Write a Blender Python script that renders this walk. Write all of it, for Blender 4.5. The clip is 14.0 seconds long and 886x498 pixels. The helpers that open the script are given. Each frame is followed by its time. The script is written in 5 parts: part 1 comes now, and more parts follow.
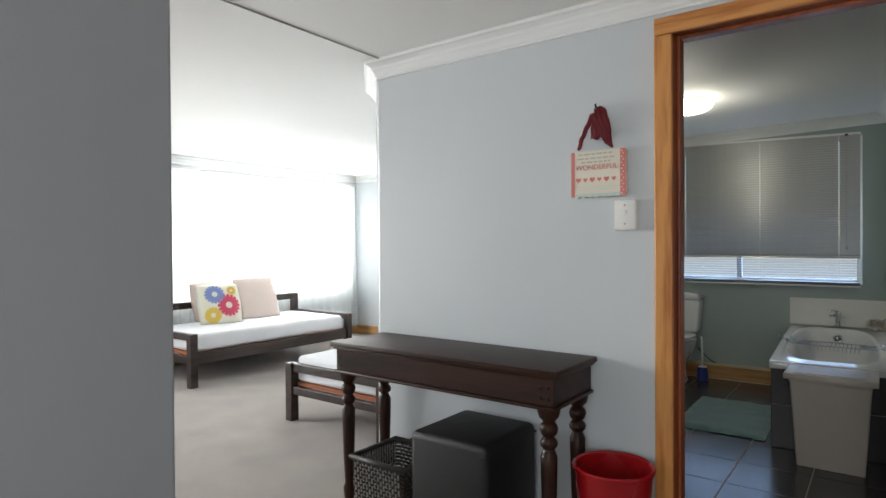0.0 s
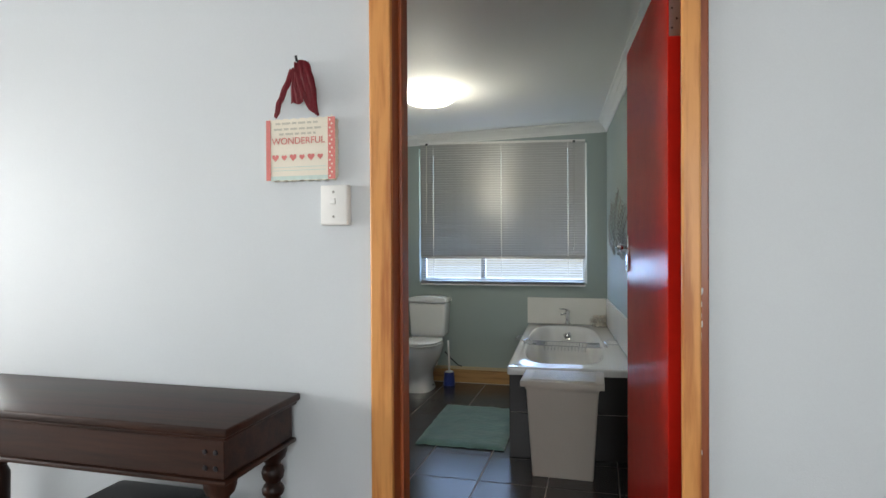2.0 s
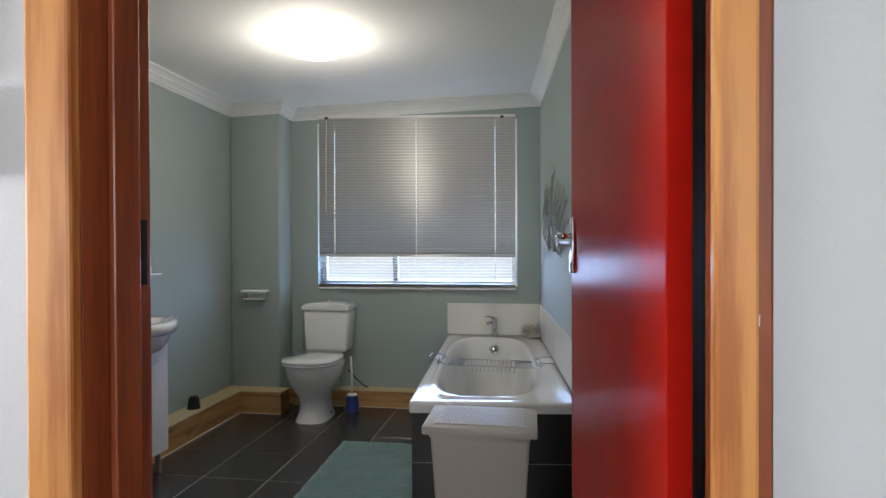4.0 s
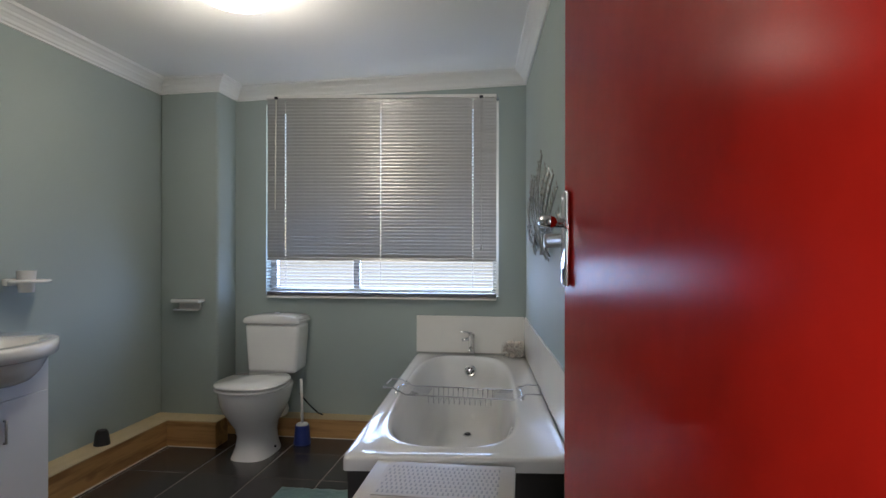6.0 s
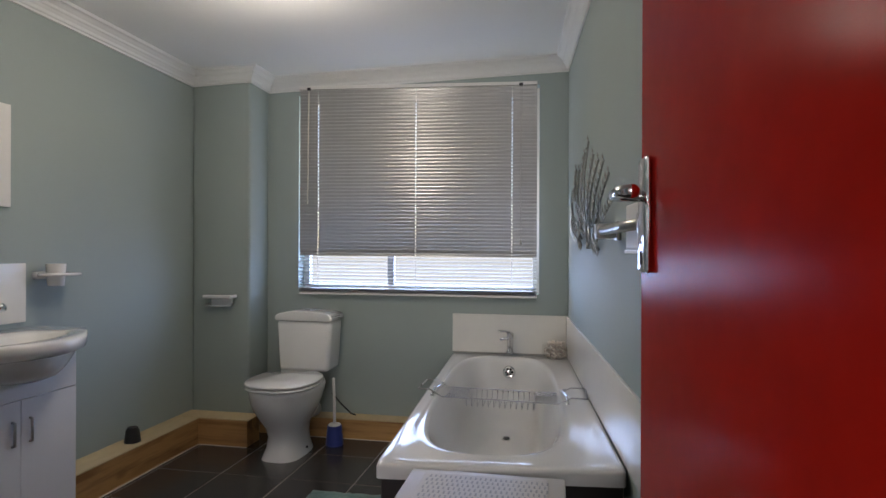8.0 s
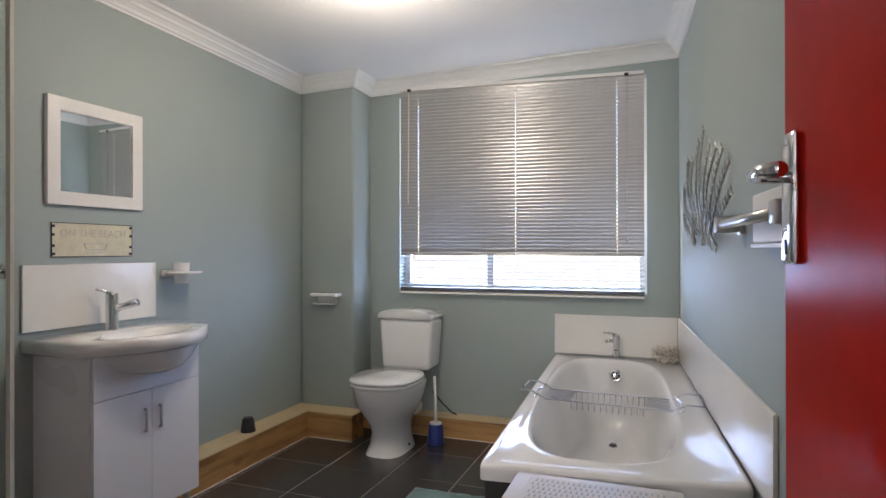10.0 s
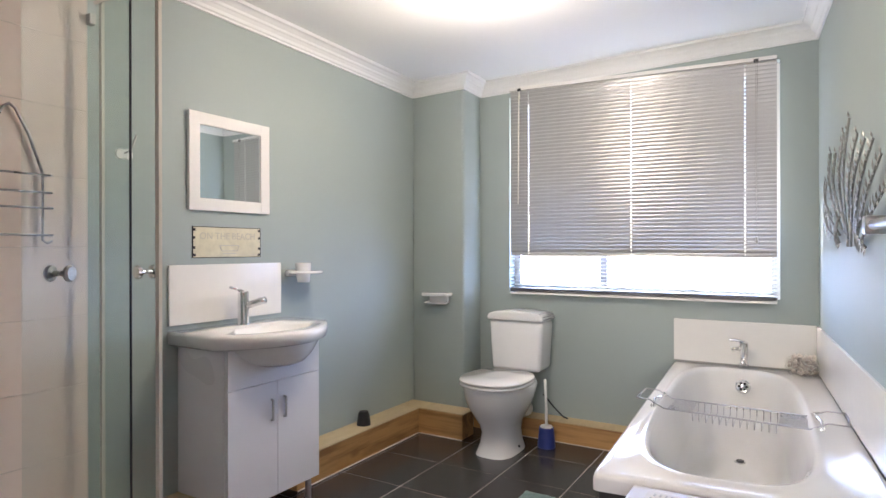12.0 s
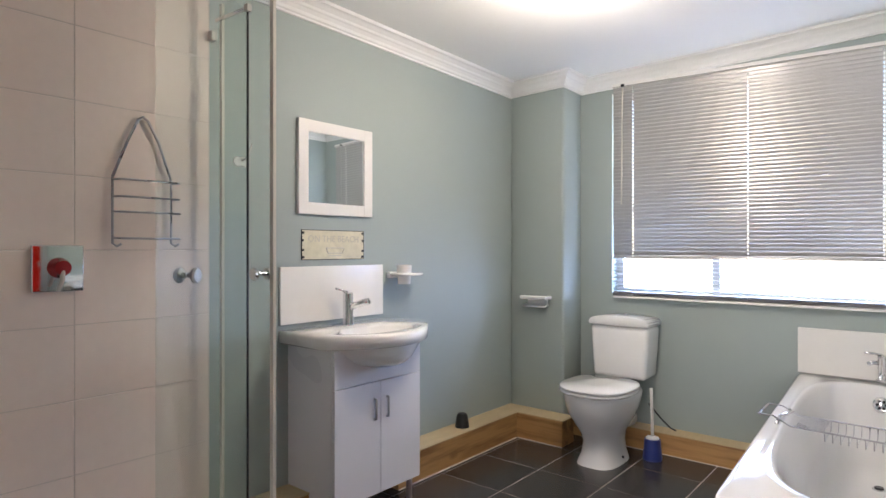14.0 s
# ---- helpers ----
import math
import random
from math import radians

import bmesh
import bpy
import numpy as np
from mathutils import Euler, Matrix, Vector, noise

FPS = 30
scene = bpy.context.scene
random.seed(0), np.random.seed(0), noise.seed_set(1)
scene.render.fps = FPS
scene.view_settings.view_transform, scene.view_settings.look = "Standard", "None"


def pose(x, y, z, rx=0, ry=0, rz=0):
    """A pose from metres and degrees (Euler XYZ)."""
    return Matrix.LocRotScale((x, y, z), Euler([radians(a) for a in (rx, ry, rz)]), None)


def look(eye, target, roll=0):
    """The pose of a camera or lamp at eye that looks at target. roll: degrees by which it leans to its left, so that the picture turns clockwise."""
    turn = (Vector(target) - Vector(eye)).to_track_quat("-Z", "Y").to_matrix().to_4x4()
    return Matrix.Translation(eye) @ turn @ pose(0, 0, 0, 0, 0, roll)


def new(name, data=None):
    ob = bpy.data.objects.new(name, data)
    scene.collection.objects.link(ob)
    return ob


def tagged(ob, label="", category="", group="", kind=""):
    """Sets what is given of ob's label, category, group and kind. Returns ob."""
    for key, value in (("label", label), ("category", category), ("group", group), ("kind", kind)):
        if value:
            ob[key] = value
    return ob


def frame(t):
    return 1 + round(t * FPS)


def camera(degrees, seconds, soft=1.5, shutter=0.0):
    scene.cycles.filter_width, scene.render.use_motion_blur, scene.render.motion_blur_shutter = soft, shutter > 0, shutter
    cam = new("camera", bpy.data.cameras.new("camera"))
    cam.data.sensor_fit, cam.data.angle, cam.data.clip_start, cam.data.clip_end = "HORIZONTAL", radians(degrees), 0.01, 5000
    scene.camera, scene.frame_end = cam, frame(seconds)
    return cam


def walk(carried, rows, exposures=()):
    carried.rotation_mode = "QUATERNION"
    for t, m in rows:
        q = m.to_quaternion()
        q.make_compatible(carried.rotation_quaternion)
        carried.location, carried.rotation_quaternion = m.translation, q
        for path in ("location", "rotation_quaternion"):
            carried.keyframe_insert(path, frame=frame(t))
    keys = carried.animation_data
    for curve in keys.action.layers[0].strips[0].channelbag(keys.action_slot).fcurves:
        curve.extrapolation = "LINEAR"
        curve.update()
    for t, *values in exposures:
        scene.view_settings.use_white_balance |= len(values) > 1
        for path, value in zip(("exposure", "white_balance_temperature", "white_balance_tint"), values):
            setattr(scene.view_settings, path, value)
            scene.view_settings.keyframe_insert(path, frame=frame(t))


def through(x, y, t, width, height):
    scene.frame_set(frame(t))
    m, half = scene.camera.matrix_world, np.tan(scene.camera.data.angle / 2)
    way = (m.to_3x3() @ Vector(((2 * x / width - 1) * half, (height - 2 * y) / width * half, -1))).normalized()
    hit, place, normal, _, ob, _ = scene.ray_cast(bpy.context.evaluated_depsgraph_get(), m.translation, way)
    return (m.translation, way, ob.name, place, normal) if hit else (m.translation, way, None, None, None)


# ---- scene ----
cam = camera(73.8, 14.0)
PATH = [
    (0, (-0.244, 0.3, 1.249), (-1.446, 1.898, 1.23), -0.4),
    (0.5, (-0.286, 0.422, 1.257), (-1.311, 2.139, 1.236), -0.3),
    (1, (-0.333, 0.547, 1.257), (-1.162, 2.366, 1.237), -0.3),
    (1.5, (-0.327, 0.707, 1.237), (-0.973, 2.6, 1.217), -0.1),
    (2, (-0.3, 0.952, 1.238), (-0.812, 2.886, 1.221), -0.3),
    (2.5, (-0.299, 1.181, 1.227), (-0.739, 3.132, 1.202), -0.0),
    (3, (-0.299, 1.423, 1.238), (-0.68, 3.387, 1.212), 0.1),
    (3.5, (-0.298, 1.658, 1.221), (-0.624, 3.631, 1.198), -0.3),
    (6, (-0.256, 2.535, 1.18), (-0.523, 4.517, 1.18), 0.1),
    (6.5, (-0.255, 2.619, 1.177), (-0.532, 4.6, 1.171), -0.0),
    (7, (-0.272, 2.662, 1.165), (-0.563, 4.641, 1.162), 0.1),
    (9.5, (-0.32, 2.7, 1.143), (-0.929, 4.606, 1.144), -0.0),
    (10, (-0.327, 2.716, 1.138), (-1.021, 4.591, 1.141), -0.1),
    (10.5, (-0.323, 2.715, 1.139), (-1.11, 4.553, 1.143), -0.1),
    (11, (-0.319, 2.716, 1.136), (-1.196, 4.514, 1.142), -0.1),
    (11.5, (-0.316, 2.722, 1.144), (-1.276, 4.476, 1.145), -0.0),
    (12, (-0.33, 2.721, 1.15), (-1.358, 4.436, 1.149), -0.1),
    (12.5, (-0.357, 2.722, 1.156), (-1.445, 4.401, 1.153), 0.0),
    (13, (-0.347, 2.731, 1.149), (-1.509, 4.359, 1.148), -0.1),
    (13.5, (-0.348, 2.729, 1.149), (-1.575, 4.308, 1.152), -0.1),
    (14, (-0.38, 2.719, 1.161), (-1.66, 4.256, 1.161), -0.0),
]
EXPOSURES = [(0.0, 0.44, 6450, 8), (0.5, 0.56, 6450, 8), (1.5, 0.98, 6450, 8), (2.5, 1.08, 6450, 8), (3.5, 1.22, 6450, 12), (6.0, 1.12, 6550, 15), (7.0, 1.08, 6600, 17),
             (9.5, 1.48, 6700, 20), (10.5, 1.90, 6700, 21), (12.0, 2.36, 6700, 22), (13.0, 2.42, 6700, 22), (14.0, 2.28, 6650, 21)]
walk(cam, [(t, look(eye, target, roll)) for t, eye, target, roll in PATH], EXPOSURES)
BATH_W, BED_W, HALL_W, LAMP_E, BULB_W = 30, 170, 25, 4.5, 4.7
SLAT_TILT = 103

# ---- world and light ----
world = bpy.data.worlds.new("world")
scene.world = world
world.use_nodes = True
wn = world.node_tree
bg = wn.nodes["Background"]
sky = wn.nodes.new("ShaderNodeTexSky")
sky.sky_type = "NISHITA"
sky.sun_disc = False
sky.sun_elevation = radians(48)
sky.sun_rotation = radians(-60)
wn.links.new(sky.outputs[0], bg.inputs[0])
bg.inputs[1].default_value = 0.12

sun_data = bpy.data.lights.new("sun", "SUN")
sun_data.energy, sun_data.angle, sun_data.color = 3.0, radians(0.5), (1.0, 0.95, 0.88)
sun = new("sun", sun_data)
sun.matrix_world = look((-8, 6, 10), (0, 1.4, 0))


def area(name, eye, target, w, h, watts, color):
    data = bpy.data.lights.new(name, "AREA")
    data.shape, data.size, data.size_y = "RECTANGLE", w, h
    data.energy, data.color = watts, color
    ob = new(name, data)
    ob.matrix_world = look(eye, target)
    return ob


area("daylight_bathroom_low", (-1.16, 6.37, 1.00), (-1.16, 0, 1.90), 1.5, 0.34, BATH_W * 0.27, (0.40, 0.58, 1.0))
area("daylight_bathroom_high", (-1.16, 6.42, 1.70), (-1.16, 0, 1.70), 1.5, 0.90, BATH_W * 0.13, (0.85, 0.93, 1.0))
area("daylight_bedroom", (-6.62, 4.75, 1.45), (0, 4.75, 1.45), 2.5, 1.5, BED_W * 0.65, (1.0, 0.99, 0.98))
area("daylight_bedroom_end", (-4.4, 6.62, 1.45), (-4.4, 0, 1.45), 1.6, 1.5, BED_W * 0.4, (1.0, 0.99, 0.98))
# added lamp outside an unseen west opening, to brighten the hall wall
area("daylight_hall", (-6.62, 0.8, 1.45), (0, 0.8, 1.45), 2.2, 1.5, BED_W * 0.8, (1.0, 0.99, 0.98))
# added lamp at an unseen opening behind the camera, lifts the hall's right wall
area("daylight_hall_end", (0.2, -1.62, 1.5), (0.2, 3, 1.5), 1.6, 1.3, HALL_W, (1.0, 0.99, 0.98))


bulb = bpy.data.lights.new("ceiling_bulb", "POINT")
bulb.energy, bulb.color, bulb.shadow_soft_size = BULB_W, (1.0, 0.94, 0.82), 0.10
new("ceiling_bulb", bulb).location = (-1.410, 4.81, 1.98)


# ---- materials ----
def mat(name, color, rough=0.5, metal=0.0, fine=60.0, coarse=3.0, vary=0.08, bump=0.05, stretch=(1, 1, 1),
        coat=0.0, per_object=0.0, sheen=0.0, island=False, rvary=0.1, spec=0.5):
    """A surface with grain and slow variation in colour, gloss and relief."""
    m = bpy.data.materials.new(name)
    m.use_nodes = True
    nt = m.node_tree
    N, L = nt.nodes, nt.links
    b = N["Principled BSDF"]
    tc = N.new("ShaderNodeTexCoord")
    mp = N.new("ShaderNodeMapping")
    mp.inputs["Scale"].default_value = stretch
    L.new(tc.outputs["Object"], mp.inputs[0])
    n1, n2 = N.new("ShaderNodeTexNoise"), N.new("ShaderNodeTexNoise")
    n1.inputs["Scale"].default_value, n2.inputs["Scale"].default_value = fine, coarse
    n1.inputs["Detail"].default_value, n2.inputs["Detail"].default_value = 3, 2
    L.new(mp.outputs[0], n1.inputs[0]), L.new(mp.outputs[0], n2.inputs[0])
    mix = N.new("ShaderNodeMath")
    mix.operation = "ADD"
    L.new(n1.outputs[0], mix.inputs[0]), L.new(n2.outputs[0], mix.inputs[1])
    last = mix
    if per_object:
        info = N.new("ShaderNodeObjectInfo")
        geo = N.new("ShaderNodeNewGeometry")
        mul = N.new("ShaderNodeMath")
        mul.operation = "MULTIPLY_ADD"
        mul.inputs[1].default_value = per_object
        L.new(geo.outputs["Random Per Island"] if island else info.outputs["Random"], mul.inputs[0])
        L.new(mix.outputs[0], mul.inputs[2])
        last = mul
    rng = N.new("ShaderNodeMapRange")
    rng.inputs["From Min"].default_value, rng.inputs["From Max"].default_value = 0.6, 1.4 + per_object
    rng.inputs["To Min"].default_value, rng.inputs["To Max"].default_value = 1 - vary, 1 + vary
    L.new(last.outputs[0], rng.inputs[0])
    col = N.new("ShaderNodeVectorMath")
    col.operation = "SCALE"
    col.inputs[0].default_value = color
    L.new(rng.outputs[0], col.inputs["Scale"])
    L.new(col.outputs[0], b.inputs["Base Color"])
    rr = N.new("ShaderNodeMapRange")
    rr.inputs["From Min"].default_value, rr.inputs["From Max"].default_value = 0.3, 0.7
    rr.inputs["To Min"].default_value, rr.inputs["To Max"].default_value = max(rough - rvary * rough, 0.02), min(rough + rvary * rough, 1)
    L.new(n2.outputs[0], rr.inputs[0])
    L.new(rr.outputs[0], b.inputs["Roughness"])
    b.inputs["Metallic"].default_value = metal
    b.inputs["Coat Weight"].default_value = coat
    b.inputs["Sheen Weight"].default_value = sheen
    b.inputs["Specular IOR Level"].default_value = spec
    if bump:
        bp = N.new("ShaderNodeBump")
        bp.inputs["Strength"].default_value, bp.inputs["Distance"].default_value = min(bump * 4, 1), 0.002
        L.new(n1.outputs[0], bp.inputs["Height"])
        L.new(bp.outputs[0], b.inputs["Normal"])
    return m


def wood(name, dark, light, rough=0.45, axis=2, scale=1.0, coat=0.0, knots=0.0, bands=0.22):
    """Grained wood: long bands along one axis."""
    m = bpy.data.materials.new(name)
    m.use_nodes = True
    nt = m.node_tree
    N, L = nt.nodes, nt.links
    b = N["Principled BSDF"]
    tc, mp = N.new("ShaderNodeTexCoord"), N.new("ShaderNodeMapping")
    s = [9.0 * scale] * 3
    s[axis] = 0.7 * scale
    mp.inputs["Scale"].default_value = s
    L.new(tc.outputs["Object"], mp.inputs[0])
    n0 = N.new("ShaderNodeTexNoise")
    n0.inputs["Scale"].default_value, n0.inputs["Detail"].default_value = 1.6, 2
    L.new(mp.outputs[0], n0.inputs[0])
    ramp_in = N.new("ShaderNodeMath")
    ramp_in.operation = "MULTIPLY"
    ramp_in.inputs[1].default_value = 16
    L.new(n0.outputs[0], ramp_in.inputs[0])
    sn = N.new("ShaderNodeMath")
    sn.operation = "SINE"
    L.new(ramp_in.outputs[0], sn.inputs[0])
    n1 = N.new("ShaderNodeTexNoise")
    n1.inputs["Scale"].default_value, n1.inputs["Detail"].default_value = 12, 4
    L.new(mp.outputs[0], n1.inputs[0])
    add = N.new("ShaderNodeMath")
    add.operation = "MULTIPLY_ADD"
    add.inputs[1].default_value = bands
    L.new(sn.outputs[0], add.inputs[0]), L.new(n1.outputs[0], add.inputs[2])
    out = add
    if knots:
        v = N.new("ShaderNodeTexVoronoi")
        v.inputs["Scale"].default_value = 1.0
        mk = N.new("ShaderNodeMapping")
        ks = [5.0] * 3
        ks[axis] = 2.6
        mk.inputs["Scale"].default_value = ks
        L.new(tc.outputs["Object"], mk.inputs[0]), L.new(mk.outputs[0], v.inputs[0])
        kr = N.new("ShaderNodeMapRange")
        kr.inputs["From Min"].default_value, kr.inputs["From Max"].default_value = 0.04, 0.16
        kr.inputs["To Min"].default_value, kr.inputs["To Max"].default_value = -knots, 0
        L.new(v.outputs["Distance"], kr.inputs[0])
        ad2 = N.new("ShaderNodeMath")
        L.new(add.outputs[0], ad2.inputs[0]), L.new(kr.outputs[0], ad2.inputs[1])
        out = ad2
    cr = N.new("ShaderNodeValToRGB")
    cr.color_ramp.elements[0].position, cr.color_ramp.elements[1].position = 0.22, 0.78
    cr.color_ramp.elements[0].color, cr.color_ramp.elements[1].color = (*dark, 1), (*light, 1)
    L.new(out.outputs[0], cr.inputs[0])
    L.new(cr.outputs[0], b.inputs["Base Color"])
    b.inputs["Roughness"].default_value, b.inputs["Coat Weight"].default_value = rough, coat
    b.inputs["Coat Roughness"].default_value = 0.15
    bp = N.new("ShaderNodeBump")
    bp.inputs["Strength"].default_value, bp.inputs["Distance"].default_value = 0.2, 0.001
    L.new(n1.outputs[0], bp.inputs["Height"]), L.new(bp.outputs[0], b.inputs["Normal"])
    return m


def glass(name, tint, rough=0.02, alpha=0.0):
    """Thin clear pane: mostly clear, with a sharp reflection."""
    m = bpy.data.materials.new(name)
    m.use_nodes = True
    N, L = m.node_tree.nodes, m.node_tree.links
    N.clear()
    out, mx = N.new("ShaderNodeOutputMaterial"), N.new("ShaderNodeMixShader")
    tr, gl, fr = N.new("ShaderNodeBsdfTransparent"), N.new("ShaderNodeBsdfGlossy"), N.new("ShaderNodeLayerWeight")
    tr.inputs[0].default_value = (*tint, 1)
    gl.inputs["Roughness"].default_value = rough
    fr.inputs[0].default_value = 0.3
    pw = N.new("ShaderNodeMath")
    pw.operation = "MULTIPLY_ADD"
    pw.inputs[1].default_value, pw.inputs[2].default_value = 0.12, 0.003
    L.new(fr.outputs["Facing"], pw.inputs[0])
    L.new(pw.outputs[0], mx.inputs[0]), L.new(tr.outputs[0], mx.inputs[1]), L.new(gl.outputs[0], mx.inputs[2])
    L.new(mx.outputs[0], out.inputs[0])
    return m


def cloth(name, color, through=0.5):
    """Thin cloth that lets light through."""
    m = bpy.data.materials.new(name)
    m.use_nodes = True
    N, L = m.node_tree.nodes, m.node_tree.links
    b = N["Principled BSDF"]
    b.inputs["Base Color"].default_value, b.inputs["Roughness"].default_value = (*color, 1), 0.9
    n = N.new("ShaderNodeTexNoise")
    n.inputs["Scale"].default_value = 400
    bp = N.new("ShaderNodeBump")
    bp.inputs["Strength"].default_value = 0.2
    L.new(n.outputs[0], bp.inputs["Height"]), L.new(bp.outputs[0], b.inputs["Normal"])
    t, mx = N.new("ShaderNodeBsdfTranslucent"), N.new("ShaderNodeMixShader")
    t.inputs[0].default_value = (*color, 1)
    mx.inputs[0].default_value = through
    L.new(b.outputs[0], mx.inputs[1]), L.new(t.outputs[0], mx.inputs[2])
    L.new(mx.outputs[0], N["Material Output"].inputs[0])
    return m


def glow(name, color, strength):
    m = bpy.data.materials.new(name)
    m.use_nodes = True
    b = m.node_tree.nodes["Principled BSDF"]
    b.inputs["Base Color"].default_value = (0.9, 0.88, 0.82, 1)
    b.inputs["Roughness"].default_value = 0.3
    b.inputs["Emission Color"].default_value, b.inputs["Emission Strength"].default_value = (*color, 1), strength
    return m


M_BATHWALL = mat("sage_paint", (0.335, 0.395, 0.38), 0.6, fine=260, coarse=1.6, vary=0.03, bump=0.05)
M_HALLWALL = mat("pale_blue_grey_paint", (0.57, 0.60, 0.62), 0.45, fine=260, coarse=1.4, vary=0.025, bump=0.05)
# hall paint darkened: the partition's shade is put into the colour
M_SHADEWALL = mat("grey_paint", (0.34, 0.345, 0.36), 0.5, fine=260, coarse=1.4, vary=0.02, bump=0.04)
M_CEIL = mat("ceiling_paint", (0.88, 0.885, 0.87), 0.6, fine=150, coarse=1.2, vary=0.02, bump=0.02)
M_CORNICE = mat("cornice_plaster", (0.78, 0.79, 0.78), 0.5, fine=200, coarse=2, vary=0.03, bump=0.02)
M_TILE = mat("charcoal_tile", (0.050, 0.044, 0.043), 0.24, fine=14, coarse=3, vary=0.14, bump=0.0, rvary=0.03, per_object=0.4)
M_GROUT = mat("grout", (0.34, 0.30, 0.27), 0.9, fine=200, coarse=5, vary=0.25, bump=0.1)
M_PANELTILE = mat("black_tile", (0.018, 0.015, 0.014), 0.3, fine=60, coarse=5, vary=0.2, bump=0.03, per_object=0.2)
M_WTILE = mat("cream_wall_tile", (0.74, 0.64, 0.56), 0.16, fine=30, coarse=3, vary=0.03, bump=0.015, per_object=0.15)
M_WGROUT = mat("pale_grout", (0.56, 0.50, 0.44), 0.8, fine=100, coarse=5, vary=0.1)
M_CARPET = mat("taupe_carpet", (0.27, 0.235, 0.21), 0.95, fine=420, coarse=4, vary=0.25, bump=0.3, sheen=0.3)
M_CERAMIC = mat("white_ceramic", (0.80, 0.80, 0.79), 0.10, fine=20, coarse=3, vary=0.015, bump=0.0, coat=0.5)
M_ACRYLIC = mat("white_acrylic", (0.74, 0.735, 0.72), 0.07, fine=20, coarse=2, vary=0.015, bump=0.0, spec=0.4)
M_SPLASH = mat("white_splash_tile", (0.76, 0.75, 0.71), 0.16, fine=20, coarse=2, vary=0.02, bump=0.01)
M_FRAMEGREY = mat("grey_window_paint", (0.50, 0.51, 0.52), 0.4, vary=0.05)
M_SEAL = mat("grey_sealant", (0.35, 0.34, 0.31), 0.6, fine=100, vary=0.2)
M_LAMINATE = mat("white_laminate", (0.74, 0.74, 0.76), 0.3, fine=300, coarse=2, vary=0.02, bump=0.01)
M_PLASTIC = mat("white_plastic", (0.78, 0.77, 0.74), 0.3, fine=80, vary=0.02, bump=0.01)
M_CREAM = mat("cream_plastic", (0.54, 0.49, 0.43), 0.42, fine=120, coarse=4, vary=0.04, bump=0.03)
M_CHROME = mat("chrome", (0.75, 0.75, 0.76), 0.08, 1.0, vary=0.03, bump=0.0)
M_WIRE = mat("dull_chrome_wire", (0.40, 0.40, 0.41), 0.28, 1.0, vary=0.05, bump=0.0)
M_STEEL = mat("brushed_steel", (0.50, 0.49, 0.47), 0.3, 1.0, fine=200, vary=0.08, bump=0.03)
M_PEWTER = mat("pewter", (0.36, 0.36, 0.335), 0.38, 0.9, fine=90, vary=0.25, bump=0.1)
M_BLACK = mat("black_rubber", (0.012, 0.012, 0.013), 0.5, vary=0.2)
M_DARKMETAL = mat("dark_metal", (0.03, 0.03, 0.035), 0.35, 0.7)
M_RED = mat("red_gloss_enamel", (0.47, 0.016, 0.009), 0.21, fine=26, coarse=5, vary=0.10, bump=0.012, coat=0.0, spec=0.04)
for red_node in M_RED.node_tree.nodes:
    if red_node.type == "BSDF_PRINCIPLED":
        red_node.inputs["IOR"].default_value = 1.28
M_PINE = wood("pine_varnish", (0.40, 0.135, 0.028), (0.62, 0.28, 0.078), 0.45, axis=2, coat=0.1, bands=0.34)
M_PINE_H = wood("pine_varnish_across", (0.40, 0.135, 0.028), (0.62, 0.28, 0.078), 0.45, axis=0, coat=0.1, bands=0.34)
M_JAMB = wood("red_stained_jamb", (0.20, 0.042, 0.012), (0.32, 0.080, 0.022), 0.4, axis=2, coat=0.2)
M_LEDGE_X = wood("pine_ledge", (0.27, 0.13, 0.045), (0.48, 0.27, 0.10), 0.5, axis=0, scale=0.8, knots=0.9, bands=0.3)
M_LEDGE_Y = wood("pine_ledge_long", (0.27, 0.13, 0.045), (0.48, 0.27, 0.10), 0.5, axis=1, scale=0.8, knots=0.9, bands=0.3)
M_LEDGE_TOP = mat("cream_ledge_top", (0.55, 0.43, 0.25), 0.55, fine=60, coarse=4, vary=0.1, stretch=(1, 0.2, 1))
M_DARKWOOD = wood("dark_stained_wood", (0.013, 0.0045, 0.0026), (0.036, 0.012, 0.006), 0.42, axis=0, coat=0.0)
M_DARKWOOD_Z = wood("dark_stained_leg", (0.013, 0.0045, 0.0026), (0.036, 0.012, 0.006), 0.42, axis=2, coat=0.0)
M_BEDWOOD = wood("brown_bed_wood", (0.020, 0.014, 0.012), (0.045, 0.030, 0.026), 0.4, axis=1)
for dark in (M_DARKWOOD, M_DARKWOOD_Z):
    dark.node_tree.nodes["Principled BSDF"].inputs["Specular IOR Level"].default_value = 0.28
M_LEATHER = mat("black_leatherette", (0.006, 0.0055, 0.006), 0.46, fine=220, coarse=6, vary=0.2, bump=0.25)
M_SHEET = mat("white_sheet", (0.80, 0.81, 0.84), 0.9, fine=80, coarse=5, vary=0.02, bump=0.15)
M_SLAT_WHITE = mat("white_board", (0.72, 0.70, 0.68), 0.6)
M_RUST = mat("rust_cloth", (0.32, 0.11, 0.05), 0.9, vary=0.15)
M_PINK = mat("pale_pink_cloth", (0.66, 0.55, 0.50), 0.95, fine=300, vary=0.05, bump=0.15)
M_CREAMCLOTH = mat("cream_cloth", (0.76, 0.74, 0.62), 0.95, fine=300, vary=0.04, bump=0.15)
M_FBLUE = mat("print_blue", (0.22, 0.28, 0.55), 0.9)
M_FRED = mat("print_red", (0.60, 0.08, 0.14), 0.9)
M_FYEL = mat("print_yellow", (0.70, 0.50, 0.10), 0.9)
